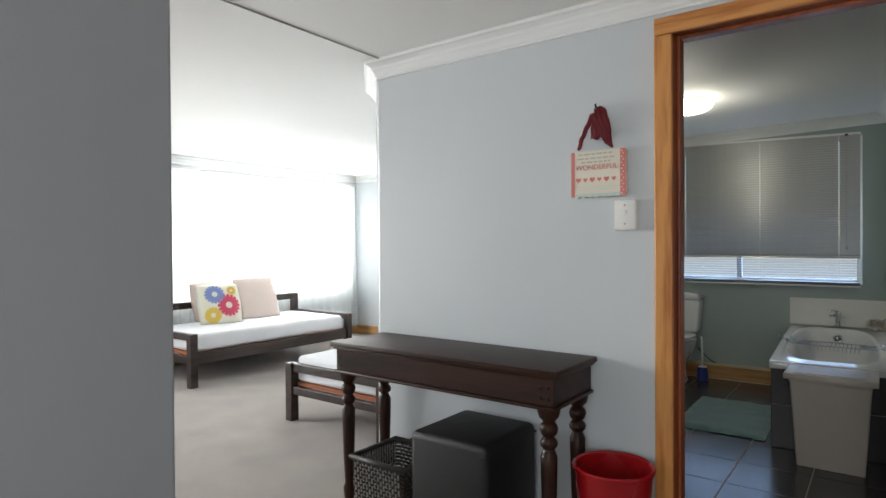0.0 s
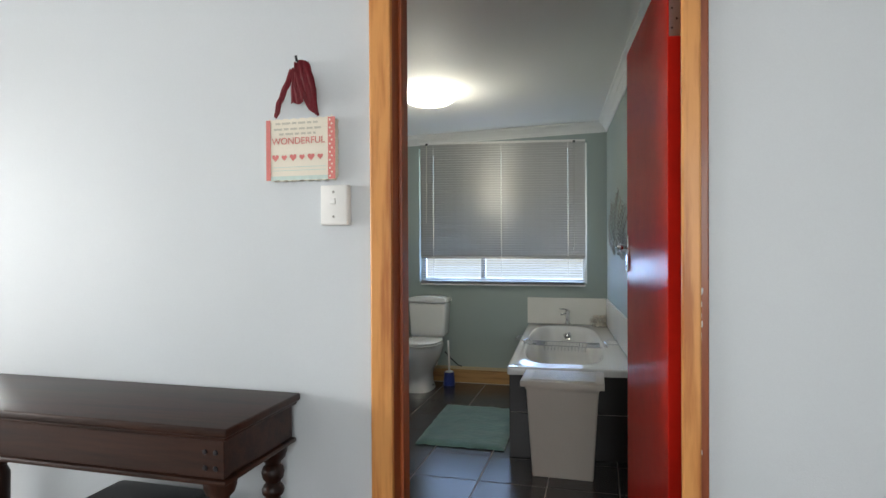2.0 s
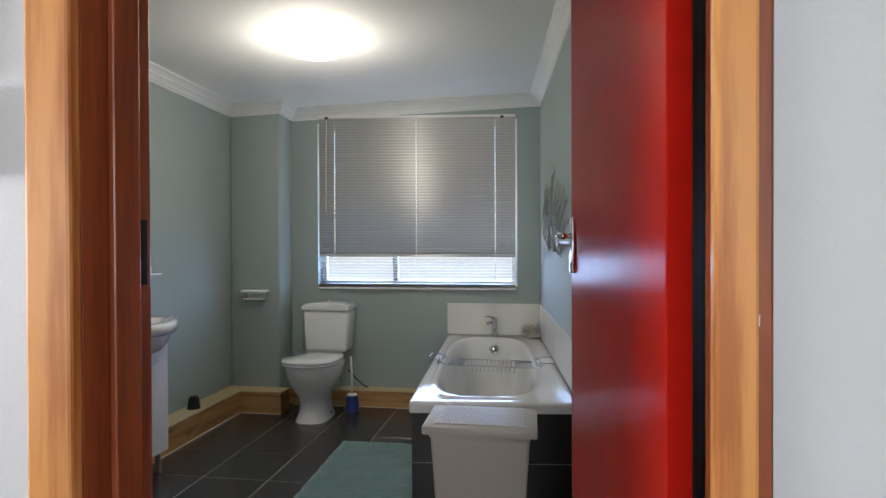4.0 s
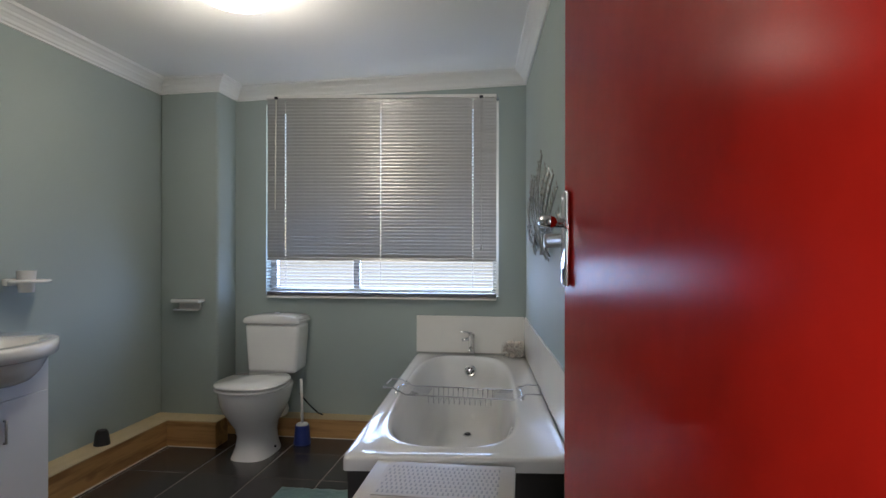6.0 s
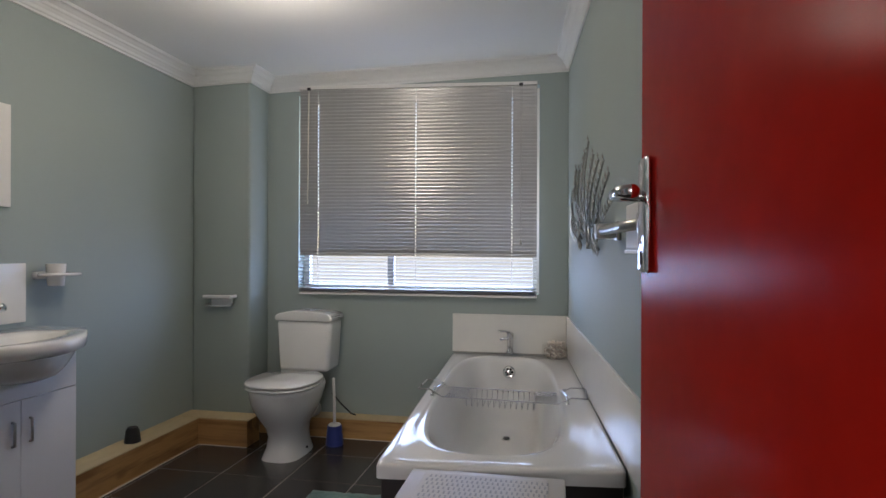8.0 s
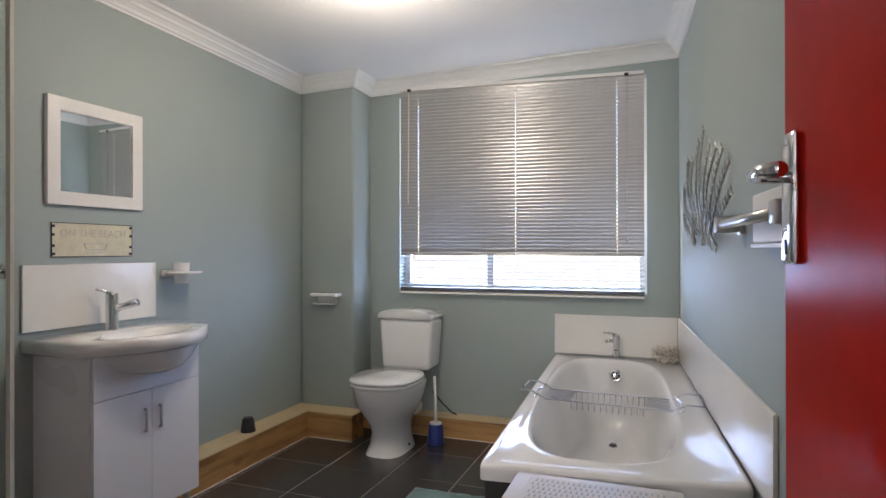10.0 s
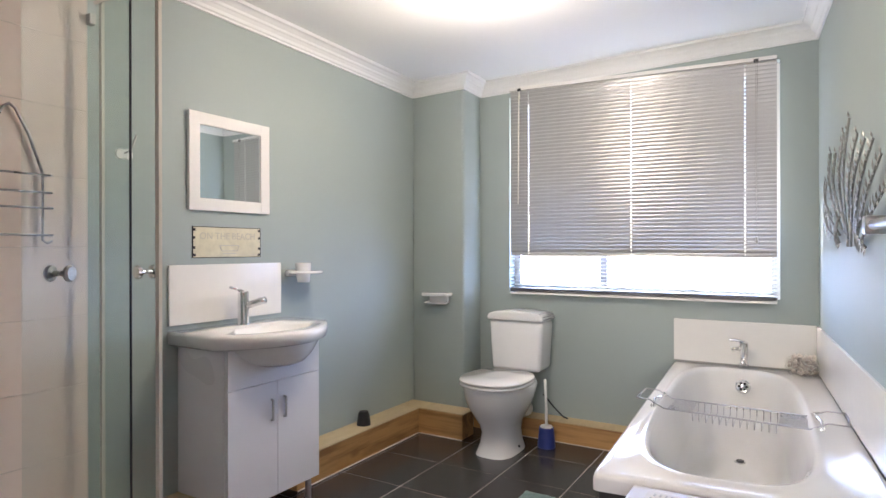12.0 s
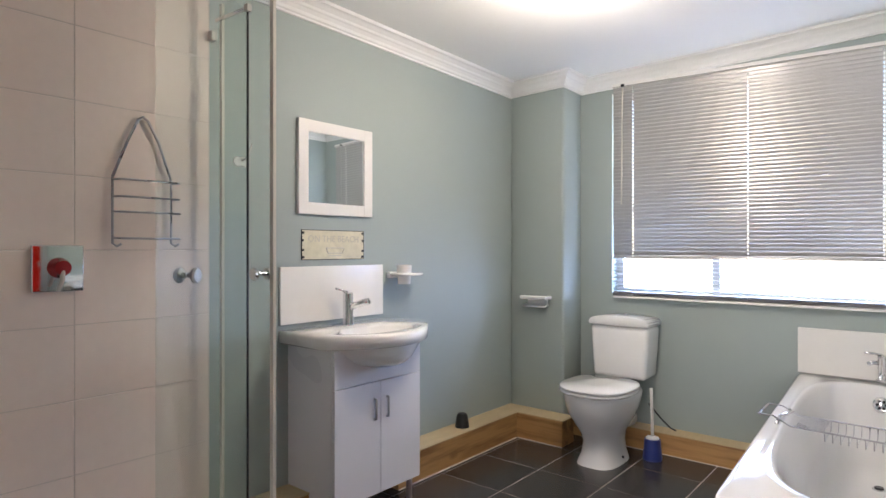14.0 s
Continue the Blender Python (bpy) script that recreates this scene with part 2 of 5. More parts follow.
M_CURTAIN = cloth("white_sheer", (0.86, 0.88, 0.88), 0.55)
M_MAT = mat("teal_bath_mat", (0.105, 0.20, 0.19), 1.0, fine=130, coarse=8, vary=0.3, bump=0.35, sheen=0.4)
M_BLUEP = mat("blue_plastic", (0.03, 0.05, 0.22), 0.3, vary=0.05)
M_REDP = mat("red_plastic", (0.32, 0.006, 0.009), 0.28, fine=30, vary=0.03, bump=0.01)
M_WICKER = mat("dark_wicker", (0.03, 0.022, 0.018), 0.5, fine=90, vary=0.3, bump=0.1)
M_BAG = mat("cream_card", (0.72, 0.67, 0.56), 0.7, fine=200, vary=0.03)
M_SALMON = mat("salmon_print", (0.62, 0.19, 0.17), 0.7, vary=0.06)
M_RIBBON = mat("dark_red_ribbon", (0.26, 0.012, 0.025), 0.45, fine=120, vary=0.15, bump=0.1)
M_MINT = mat("mint_print", (0.50, 0.60, 0.55), 0.7)
M_SIGN = mat("aged_cream_enamel", (0.62, 0.58, 0.42), 0.45, fine=40, coarse=9, vary=0.12)
M_FADED = mat("faded_lettering", (0.48, 0.46, 0.38), 0.6)
M_BLINDSLAT = mat("blind_slat", (0.44, 0.435, 0.42), 0.29, 0.52, fine=30, coarse=2, vary=0.04, bump=0.0, spec=0.5)
M_PVC = mat("clear_strip_seal", (0.55, 0.53, 0.46), 0.3, vary=0.05)
M_GLASS = glass("green_tinted_glass", (0.945, 0.975, 0.962))
M_FILMGLASS = glass("soap_filmed_glass", (0.945, 0.975, 0.962), 0.35)
M_WINGLASS = glass("window_glass", (0.96, 0.98, 0.97))
M_CLEAR = glass("clear_acrylic", (0.985, 0.985, 0.98), 0.2)
M_MIRROR = mat("mirror", (0.88, 0.92, 0.92), 0.01, 1.0, vary=0.0, bump=0.0, rvary=0.0)
M_LAMP = glow("lit_opal_dome", (1.0, 0.93, 0.74), LAMP_E)
M_STONE = mat("pale_pebble", (0.60, 0.54, 0.48), 0.6, fine=40, vary=0.6, per_object=0.8, island=True)
M_SCREEN = mat("tv_screen", (0.02, 0.02, 0.022), 0.2)
M_GROUND = mat("outdoor_ground", (0.30, 0.28, 0.22), 0.95, fine=5, coarse=0.4, vary=0.2)


# ---- building helpers ----
def root(name, base, label, category, group=""):
    ob = new(name, None)
    ob.empty_display_size = 0.05
    ob.location = base
    return tagged(ob, label, category, group)


def origin(ob):
    p = Vector((0, 0, 0))
    while ob:
        p, ob = p + ob.location, ob.parent
    return p


def part(name, bm, material, parent=None, label="", smooth=False, kind="", category=""):
    """Links a bmesh, drawn in world coordinates, as one object under its parent."""
    if parent:
        bmesh.ops.translate(bm, verts=bm.verts, vec=-origin(parent))
    me = bpy.data.meshes.new(name)
    bm.normal_update()
    bm.to_mesh(me)
    bm.free()
    me.materials.append(material)
    if smooth:
        for p in me.polygons:
            p.use_smooth = True
        if smooth != "all":
            me.set_sharp_from_angle(angle=radians(40))
    ob = new(name, me)
    ob.parent = parent
    return tagged(ob, label, category, kind=kind)


def box(x0, x1, y0, y1, z0, z1, bevel=0.0, seg=2, bm=None):
    bm2 = bmesh.new()
    bmesh.ops.create_cube(bm2, size=1)
    for v in bm2.verts:
        v.co = Vector((x0 + (v.co.x + 0.5) * (x1 - x0), y0 + (v.co.y + 0.5) * (y1 - y0), z0 + (v.co.z + 0.5) * (z1 - z0)))
    if bevel:
        bmesh.ops.bevel(bm2, geom=bm2.edges[:], offset=bevel, segments=seg, profile=0.5, affect="EDGES")
    if bm is None:
        return bm2
    return join(bm, bm2)


def join(bm, other):
    me = bpy.data.meshes.new("joined")
    other.to_mesh(me)
    other.free()
    bm.from_mesh(me)
    bpy.data.meshes.remove(me)
    return bm


def prism(points, z0, z1, bevel=0.0):
    bm = bmesh.new()
    vs = [bm.verts.new((x, y, z0)) for x, y in points]
    f = bm.faces.new(vs)
    r = bmesh.ops.extrude_face_region(bm, geom=[f])
    bmesh.ops.translate(bm, verts=[g for g in r["geom"] if isinstance(g, bmesh.types.BMVert)], vec=(0, 0, z1 - z0))
    bmesh.ops.recalc_face_normals(bm, faces=bm.faces)
    if bevel:
        bmesh.ops.bevel(bm, geom=bm.edges[:], offset=bevel, segments=2, profile=0.5, affect="EDGES")
    return bm


def lathe(profile, cx, cy, cz=0.0, seg=32, sx=1.0, sy=1.0):
    """Turns (radius, height) pairs round a vertical axis."""
    bm = bmesh.new()
    rings = []
    for r, z in profile:
        if r < 1e-5:
            rings.append([bm.verts.new((cx, cy, cz + z))])
        else:
            rings.append([bm.verts.new((cx + r * sx * math.cos(2 * math.pi * k / seg), cy + r * sy * math.sin(2 * math.pi * k / seg), cz + z)) for k in range(seg)])
    skin(bm, rings, True)
    return bm


def skin(bm, rings, closed=True):
    for a, b in zip(rings, rings[1:]):
        n = max(len(a), len(b))
        for k in range(n if closed else n - 1):
            k2 = (k + 1) % n
            quad = []
            for v in ([a[k], a[k2]] if len(a) > 1 else [a[0]]) + ([b[k2], b[k]] if len(b) > 1 else [b[0]]):
                if v not in quad:
                    quad.append(v)
            if len(quad) > 2:
                bm.faces.new(quad)
    bmesh.ops.recalc_face_normals(bm, faces=bm.faces)


def tube(points, r, seg=8, closed=False, bm=None, flat=1.0):
    """A rod that follows a line of points."""
    bm = bm or bmesh.new()
    pts = [Vector(p) for p in points]
    n = len(pts)
    rings = []
    prev = None
    for i, p in enumerate(pts):
        if closed:
            d = pts[(i + 1) % n] - pts[i - 1]
        else:
            d = pts[min(i + 1, n - 1)] - pts[max(i - 1, 0)]
        d.normalize()
        ref = Vector((0, 0, 1)) if abs(d.z) < 0.9 else Vector((0, 1, 0))
        if prev is not None and prev.cross(d).length > 0.1:
            a = prev - d * prev.dot(d)
            a.normalize()
        else:
            a = ref.cross(d)
            a.normalize()
        prev = a
        b = d.cross(a)
        rings.append([bm.verts.new(p + r * (a * math.cos(2 * math.pi * k / seg) + flat * b * math.sin(2 * math.pi * k / seg))) for k in range(seg)])
    if closed:
        rings.append(rings[0])
    for r0, r1 in zip(rings, rings[1:]):
        for k in range(seg):
            bm.faces.new((r0[k], r0[(k + 1) % seg], r1[(k + 1) % seg], r1[k]))
    if not closed:
        bm.faces.new(rings[0][::-1])
        bm.faces.new(rings[-1])
    return bm


def sweep(profile, path, inward, closed=False):
    """Runs a profile of (distance from the wall, height) along wall corners; inward: +1 where the room lies to the left."""
    bm = bmesh.new()
    n = len(path)
    rings = []
    for i in range(n):
        p = Vector(path[i])
        dirs = []
        if i > 0 or closed:
            dirs.append((p - Vector(path[i - 1])).normalized())
        if i < n - 1 or closed:
            dirs.append((Vector(path[(i + 1) % n]) - p).normalized())
        nor = [Vector((-d.y, d.x)) * inward for d in dirs]
        m = sum(nor, Vector((0, 0)))
        m = m / max(m.dot(nor[0]), 0.2)
        rings.append([bm.verts.new((p.x + m.x * o, p.y + m.y * o, z)) for o, z in profile])
    if closed:
        rings.append(rings[0])
    k = len(profile)
    for a, b in zip(rings, rings[1:]):
        for j in range(k - 1):
            bm.faces.new((a[j], a[j + 1], b[j + 1], b[j]))
    bmesh.ops.recalc_face_normals(bm, faces=bm.faces)
    return bm


def wall_with_hole(name, x0, x1, y0, y1, z0, z1, hole, material, axis="x", parent=None):
    """A wall with one opening cut through; hole: (from, to, bottom, top) along the axis."""
    a, b, c, d = hole
    bm = bmesh.new()
    if axis == "x":
        for s in ((x0, a, z0, z1), (b, x1, z0, z1), (a, b, z0, c), (a, b, d, z1)):
            if s[1] - s[0] > 1e-4 and s[3] - s[2] > 1e-4:
                box(s[0], s[1], y0, y1, s[2], s[3], bm=bm)
    else:
        for s in ((y0, a, z0, z1), (b, y1, z0, z1), (a, b, z0, c), (a, b, d, z1)):
            if s[1] - s[0] > 1e-4 and s[3] - s[2] > 1e-4:
                box(x0, x1, s[0], s[1], s[2], s[3], bm=bm)
    bmesh.ops.remove_doubles(bm, verts=bm.verts, dist=1e-5)
    return part(name, bm, material, parent, kind="structure")


def lettering(body, size, depth, place, turn, material, parent, name="lettering"):
    cu = bpy.data.curves.new(name, "FONT")
    cu.body, cu.size, cu.extrude, cu.align_x, cu.align_y = body, size, depth, "CENTER", "CENTER"
    tmp = bpy.data.objects.new(name, cu)
    me = bpy.data.meshes.new_from_object(tmp)
    bpy.data.objects.remove(tmp)
    me.materials.clear()
    me.materials.append(material)
    me.transform(turn.to_4x4())
    ob = new(name, me)
    ob.parent = parent
    ob.location = Vector(place) - origin(parent)
    return ob

# ---- the large structure ----
XR0, XR1, YF, YH, YB = -0.235, 0.04, 6.2, 2.575, 2.72      # right wall far and near, window wall, door wall
XL, YC, ZC, ZH = -2.505, 5.96, 2.225, 2.19


def right(y):
    return XR0 + (YF - y) * (XR1 - XR0) / (YF - YB)


part("ground", box(-400, 400, -400, 400, -0.5, -0.3), M_GROUND, kind="structure")
floor_bath = part("floor", box(-2.74, 0.3, 2.6475, 6.4, -0.1, -0.0012), M_GROUT, kind="structure")
part("floor", box(-6.4, 2.2, -1.7, 2.6475, -0.1, 0.0), M_CARPET, kind="structure", label="taupe short-pile carpet over the whole hall and bedroom")
part("floor", box(-6.4, -2.74, 2.6475, 6.4, -0.1, 0.0), M_CARPET, kind="structure", label="taupe short-pile carpet over the whole hall and bedroom")


def slope(x, y):
    """How far the bathroom ceiling has risen from its lowest corner."""
    return 0.0229 * (x - XL) + 0.016 * (YC - y)


def tilt_up(bm):
    for v in bm.verts:
        v.co.z += slope(v.co.x, v.co.y)
    return bm


part("ceiling", tilt_up(box(-2.66, 0.3, 2.66, 6.4, ZC, ZC + 0.1)), M_CEIL, kind="structure")
hall_ceiling = part("ceiling", box(-6.4, 2.2, -1.7, 2.66, ZH, ZH + 0.1), M_CEIL, kind="structure")
part("ceiling", box(-6.4, -2.66, 2.66, 6.4, ZH, ZH + 0.1), M_CEIL, kind="structure")
part("ceiling", prism([(-2.66, 2.66), (-2.38, 2.66), (-2.66, 2.94)], ZH, ZC), M_CEIL, kind="structure")

win_wall = wall_with_hole("wall_north", -2.74, 0.3, YF, YF + 0.22, -0.1, 2.4, (-1.915, -0.402, 0.885, 2.12), M_BATHWALL)
wall_with_hole("wall_bedroom_north", -6.4, -2.74, YF, YF + 0.22, -0.1, 2.4, (-5.2, -3.6, 0.75, 2.0), M_HALLWALL)
wall_east = part("wall_east", prism([(XR0, YF), (XR1, YB), (XR1 + 0.14, YB), (0.3, YF)], -0.1, 2.4), M_BATHWALL, kind="structure")
left_wall = part("wall_west", box(-2.70, XL, 2.95, YF, -0.1, 2.4), M_BATHWALL, kind="structure")
part("wall_west_bedroom", box(-2.74, -2.70, 2.95, YF, -0.1, 2.4), M_HALLWALL, kind="structure")
part("wall_corner", prism([(-2.37, YH), (-2.74, 2.96), (XL, 2.96), (-2.30, YB), (-2.30, YH)], -0.1, 2.4), M_HALLWALL, kind="structure")
wall_with_hole("wall_hall", -2.30, 2.2, YH, 2.6475, -0.1, 2.4, (-0.915, -0.030, -0.1, 2.055), M_HALLWALL)
wall_with_hole("wall_south", -2.30, 0.2, 2.6475, YB, -0.1, 2.4, (-0.915, -0.030, -0.1, 2.055), M_BATHWALL)
part("pipe_chase", box(XL, -2.12, YC, YF, 0.0, ZC + 0.02, 0.018, 3), M_BATHWALL, kind="structure", smooth=True)
# painted like the hall walls; its unlit face is given as a darker colour
part("wall_partition", box(-1.52, -1.40, -1.6, 0.928, -0.1, 2.4, 0.006), M_SHADEWALL, kind="structure")
wall_with_hole("wall_bedroom_west", -6.4, -6.2, 2.3, YF + 0.22, -0.1, 2.4, (3.55, 6.0, 0.7, 2.02), M_HALLWALL, "y")
# out of view; its opening is added to let light into the hall
wall_with_hole("wall_lounge_west", -6.4, -6.2, -1.7, 2.3, -0.1, 2.4, (-0.4, 1.9, 0.7, 2.02), M_HALLWALL, "y")
# the opening here is unseen, added for the lamp behind it
wall_with_hole("wall_hall_south", -6.4, 2.2, -1.8, -1.6, -0.1, 2.4, (-0.6, 1.0, 0.85, 2.1), M_HALLWALL)
part("wall_hall_east", box(1.9, 2.1, -1.6, YH, -0.1, 2.4), M_HALLWALL, kind="structure")

COVE = lambda top: [(0.0, top - 0.085), (0.010, top - 0.085), (0.010, top - 0.076), (0.016, top - 0.070), (0.020, top - 0.058), (0.030, top - 0.045),
                    (0.036, top - 0.040), (0.040, top - 0.030), (0.055, top - 0.018), (0.062, top - 0.014), (0.070, top - 0.012), (0.074, top - 0.003), (0.074, top)]
part("cornice", tilt_up(sweep(COVE(ZC), [(XL, 2.96), (XL, YC), (-2.12, YC), (-2.12, YF), (XR0, YF), (XR1, YB)], -1)), M_CORNICE, kind="structure")
part("cornice", sweep(COVE(ZH), [(-6.2, -1.6), (-6.2, YF), (-2.74, YF), (-2.74, 2.96), (-2.37, YH), (1.9, YH)], -1), M_CORNICE, kind="structure")
for x0, y0, x1, y1 in ((-2.30, 2.50, -2.20, -1.6),):
    d = Vector((x1 - x0, y1 - y0, 0)).normalized() * 0.5
    w = Vector((-d.y, d.x, 0)) * 0.008
    part("ceiling_joint_strip", prism([(x0 - w.x, y0 - w.y), (x0 + w.x, y0 + w.y), (x1 + w.x, y1 + w.y), (x1 - w.x, y1 - w.y)], ZH - 0.005, ZH), M_SEAL, hall_ceiling)

# door frame and leaf
frame_ob = new("door_frame", None)
frame_ob.location = (-0.51, 2.64, 0)
tagged(frame_ob, kind="structure")
for xa, xb in ((-0.944, -0.878), (-0.097, -0.051)):
    part("architrave", box(xa, xb, 2.553, YH, 0.0, 2.019, 0.005), M_PINE, frame_ob)
part("architrave", box(-0.944, -0.051, 2.553, YH, 2.021, 2.085, 0.005), M_PINE_H, frame_ob)
part("jamb", box(-0.915, -0.880, YH, YB, 0.0, 2.035, 0.003), M_JAMB, frame_ob)
part("stop", box(-0.8795, -0.868, 2.625, YB - 0.04, 0.0, 2.035, 0.003), M_JAMB, frame_ob)
part("jamb", box(-0.062, -0.030, YH, YB, 0.0, 2.035, 0.003), M_JAMB, frame_ob)
part("jamb", box(-0.879, -0.063, YH, YB, 2.025, 2.055, 0.003), M_JAMB, frame_ob)
part("stop", box(-0.866, -0.063, 2.625, YB - 0.04, 2.012, 2.025, 0.003), M_JAMB, frame_ob)
part("latch_plate", box(-0.8798, -0.8778, 2.686, 2.708, 1.14, 1.24, 0.0008), M_DARKMETAL, frame_ob)

rnd = random.Random(21)
bm = bmesh.new()
for k in range(8):
    zz = rnd.choice((1.12, 1.08, 1.02, 1.16, 0.72, 0.68)) + rnd.uniform(-0.03, 0.03)
    h = rnd.uniform(0.006, 0.02)
    join(bm, prism([(-0.0505, 2.5735), (-0.0505 + rnd.uniform(0.002, 0.006), 2.5725), (-0.0505, 2.570)], zz, zz + h))
part("plaster_chip", bm, M_SLAT_WHITE, frame_ob, "flaked white plaster along the frame edge", kind="stuff")

door = new("door_1", None)
door.location = (-0.1, 2.71, 0)
tagged(door, kind="structure")
A = Vector((-0.114, 2.712)); B = Vector((-0.187, 3.529))
dd = (B - A).normalized(); dn = Vector((dd.y, -dd.x))


def dpt(s, o):
    p = A + dd * s + dn * o
    return (p.x, p.y)


def dbox(s0, s1, o0, o1, z0, z1, bevel=0.0):
    return prism([dpt(s0, o0), dpt(s1, o0), dpt(s1, o1), dpt(s0, o1)], z0, z1, bevel)


part("leaf", dbox(0, 0.82, 0, 0.036, 0.012, 2.02, 0.002), M_RED, door, "gloss red painted flush leaf, standing open")
for z0 in (1.815, 0.25):
    h = part("hinge", dbox(-0.0015, -0.0002, 0.004, 0.034, z0, z0 + 0.10), M_STEEL, door)
    part("screw", join(join(dbox(-0.003, -0.0015, 0.009, 0.014, z0 + 0.02, z0 + 0.025), dbox(-0.003, -0.0015, 0.022, 0.027, z0 + 0.045, z0 + 0.05)), dbox(-0.003, -0.0015, 0.009, 0.014, z0 + 0.075, z0 + 0.08)), M_DARKMETAL, h)
part("handle_plate", dbox(0.757, 0.803, -0.009, -0.0005, 1.121, 1.272, 0.005), M_CHROME, door, smooth=True)
ax, ay = dpt(0.784, -0.009); bx, by = dpt(0.783, -0.036); cx, cy = dpt(0.775, -0.044); ex, ey = dpt(0.735, -0.046); fx, fy = dpt(0.685, -0.040)
part("rose", lathe([(0, 0), (0.014, 0.001), (0.015, 0.004), (0.011, 0.008), (0, 0.008)], 0, 0, 0, 20), M_CHROME, door, smooth=True)
rose = door.children[-1]
rose.location = Vector((ax, ay, 1.222)) - origin(door)
rose.rotation_euler = (0, -radians(90), math.atan2(-dn.y, -dn.x) + math.pi)
part("lever", tube([(ax, ay, 1.222), (bx, by, 1.222), (cx, cy, 1.2225), (ex, ey, 1.223), (fx, fy, 1.219)], 0.0082, 12), M_CHROME, door, smooth="all")
part("keyhole", join(dbox(0.780, 0.784, -0.0105, -0.009, 1.132, 1.144), dbox(0.7785, 0.7855, -0.0105, -0.009, 1.142, 1.150, 0.001)), M_BLACK, door)
part("screw", join(dbox(0.778, 0.784, -0.0105, -0.009, 1.257, 1.263, 0.001), dbox(0.778, 0.784, -0.0105, -0.009, 1.158, 1.164, 0.001)), M_STEEL, door)
part("handle_plate", dbox(0.757, 0.803, 0.0365, 0.044, 1.121, 1.272, 0.004), M_CHROME, door, smooth=True)
part("latch", dbox(0.819, 0.8225, 0.008, 0.030, 1.14, 1.27, 0.001), M_STEEL, door)


# bathroom window and blind
win = new("window_1", None)
win.location = (-1.165, 6.3, 0.885)
tagged(win, kind="structure")
bm = box(-1.915, -1.875, 6.28, 6.32, 0.885, 2.12)
for s in ((-0.442, -0.402, 0.885, 2.12), (-1.875, -0.432, 0.885, 0.925), (-1.875, -0.432, 2.08, 2.12)):
    box(s[0], s[1], 6.28, 6.32, s[2], s[3], bm=bm)
part("window_frame", bm, M_PLASTIC, win)
part("mullion", box(-1.350, -1.310, 6.28, 6.32, 0.925, 2.08), M_FRAMEGREY, win)
part("transom", box(-1.31, -0.432, 6.281, 6.319, 1.435, 1.470), M_PLASTIC, win)
part("transom", box(-1.875, -1.35, 6.281, 6.319, 1.395, 1.425), M_PLASTIC, win)
for x0, x1 in ((-1.873, -1.352), (-1.308, -0.434)):
    p = part("pane", box(x0, x1, 6.298, 6.302, 0.927, 2.078), M_WINGLASS, win)
    p.visible_shadow = False
part("window_sill", box(-1.862, -0.415, 6.165, 6.28, 0.866, 0.884, 0.004), M_PLASTIC, win)

BX0, BX1, BY = -1.893, -0.415, 6.172
BM = (BX0 + BX1) / 2
blind = root("venetian_blind", (BM, BY, 2.14), "lowered grey-white venetian blind, slats closed above and open below", "blind")
CORDS = (-1.770, -1.142, -0.560)


def lean(z):
    """How much the blind drops from its left end to its right end at this height."""
    return -0.0255 * max(z - 1.0, 0) / 1.13


bm = box(BX0, BX1, 6.155, 6.195, 2.127, 2.149, 0.002)
for v in bm.verts:
    v.co.z += lean(2.13) * (v.co.x - BM)
rail_top = part("head_rail", bm, M_PLASTIC, blind)
part("rail_lip", tube([(BX0, 6.1545, 2.1275 + lean(2.13) * (BX0 - BM)), (BX1, 6.1545, 2.1275 + lean(2.13) * (BX1 - BM))], 0.0022, 6), M_SEAL, rail_top)
for xx in (-1.828, -0.508):
    zz = 2.128 + lean(2.13) * (xx - BM)
    part("bracket_clip", box(xx - 0.011, xx + 0.011, 6.149, 6.160, zz - 0.004, zz + 0.012, 0.001), M_DARKMETAL, rail_top)


def slat_mesh(tilt, notch):
    """One curved slat, with slots for its cords."""
    bm = bmesh.new()
    xs = [BX0]
    for c in CORDS:
        xs += [c - 0.0038, c + 0.0038]
    xs.append(BX1)
    rows = (-0.0125, -0.008, -0.0045, 0.0045, 0.008, 0.0125)
    grid = []
    for r in rows:
        bow = 0.0028 * (1 - (r / 0.0125) ** 2)
        dy = r * math.cos(tilt) - bow * math.sin(tilt)
        dz = r * math.sin(tilt) + bow * math.cos(tilt)
        grid.append([bm.verts.new((x - BM, dy, dz)) for x in xs])
    for j in range(5):
        for i in range(len(xs) - 1):
            if notch and j == 2 and i % 2:
                continue
            bm.faces.new((grid[j][i], grid[j][i + 1], grid[j + 1][i + 1], grid[j + 1][i]))
    me = bpy.data.meshes.new("slat")
    bm.to_mesh(me)
    bm.free()
    me.materials.append(M_BLINDSLAT)
    return me


closed_slat, open_slat = slat_mesh(radians(SLAT_TILT), True), slat_mesh(radians(12), True)
half_slat = slat_mesh(radians(55), True)
z, k = 2.116, 0
while z > 0.905:
    s = new("slat", closed_slat if z > 1.122 else half_slat if z > 1.101 else open_slat)
    s.parent, s.location = blind, (0, 0, z - 2.14)
    s.rotation_euler = (random.uniform(-0.006, 0.006), -lean(z) + random.uniform(-0.0005, 0.0005), 0)
    z -= 0.0213
for j in range(7):
    s = new("slat", open_slat)
    s.parent, s.location = blind, (0, 0, 0.903 - 0.0036 * j - 2.14)
part("bottom_rail", box(BX0, BX1, 6.160, 6.184, 0.864, 0.876, 0.002), M_PLASTIC, blind)
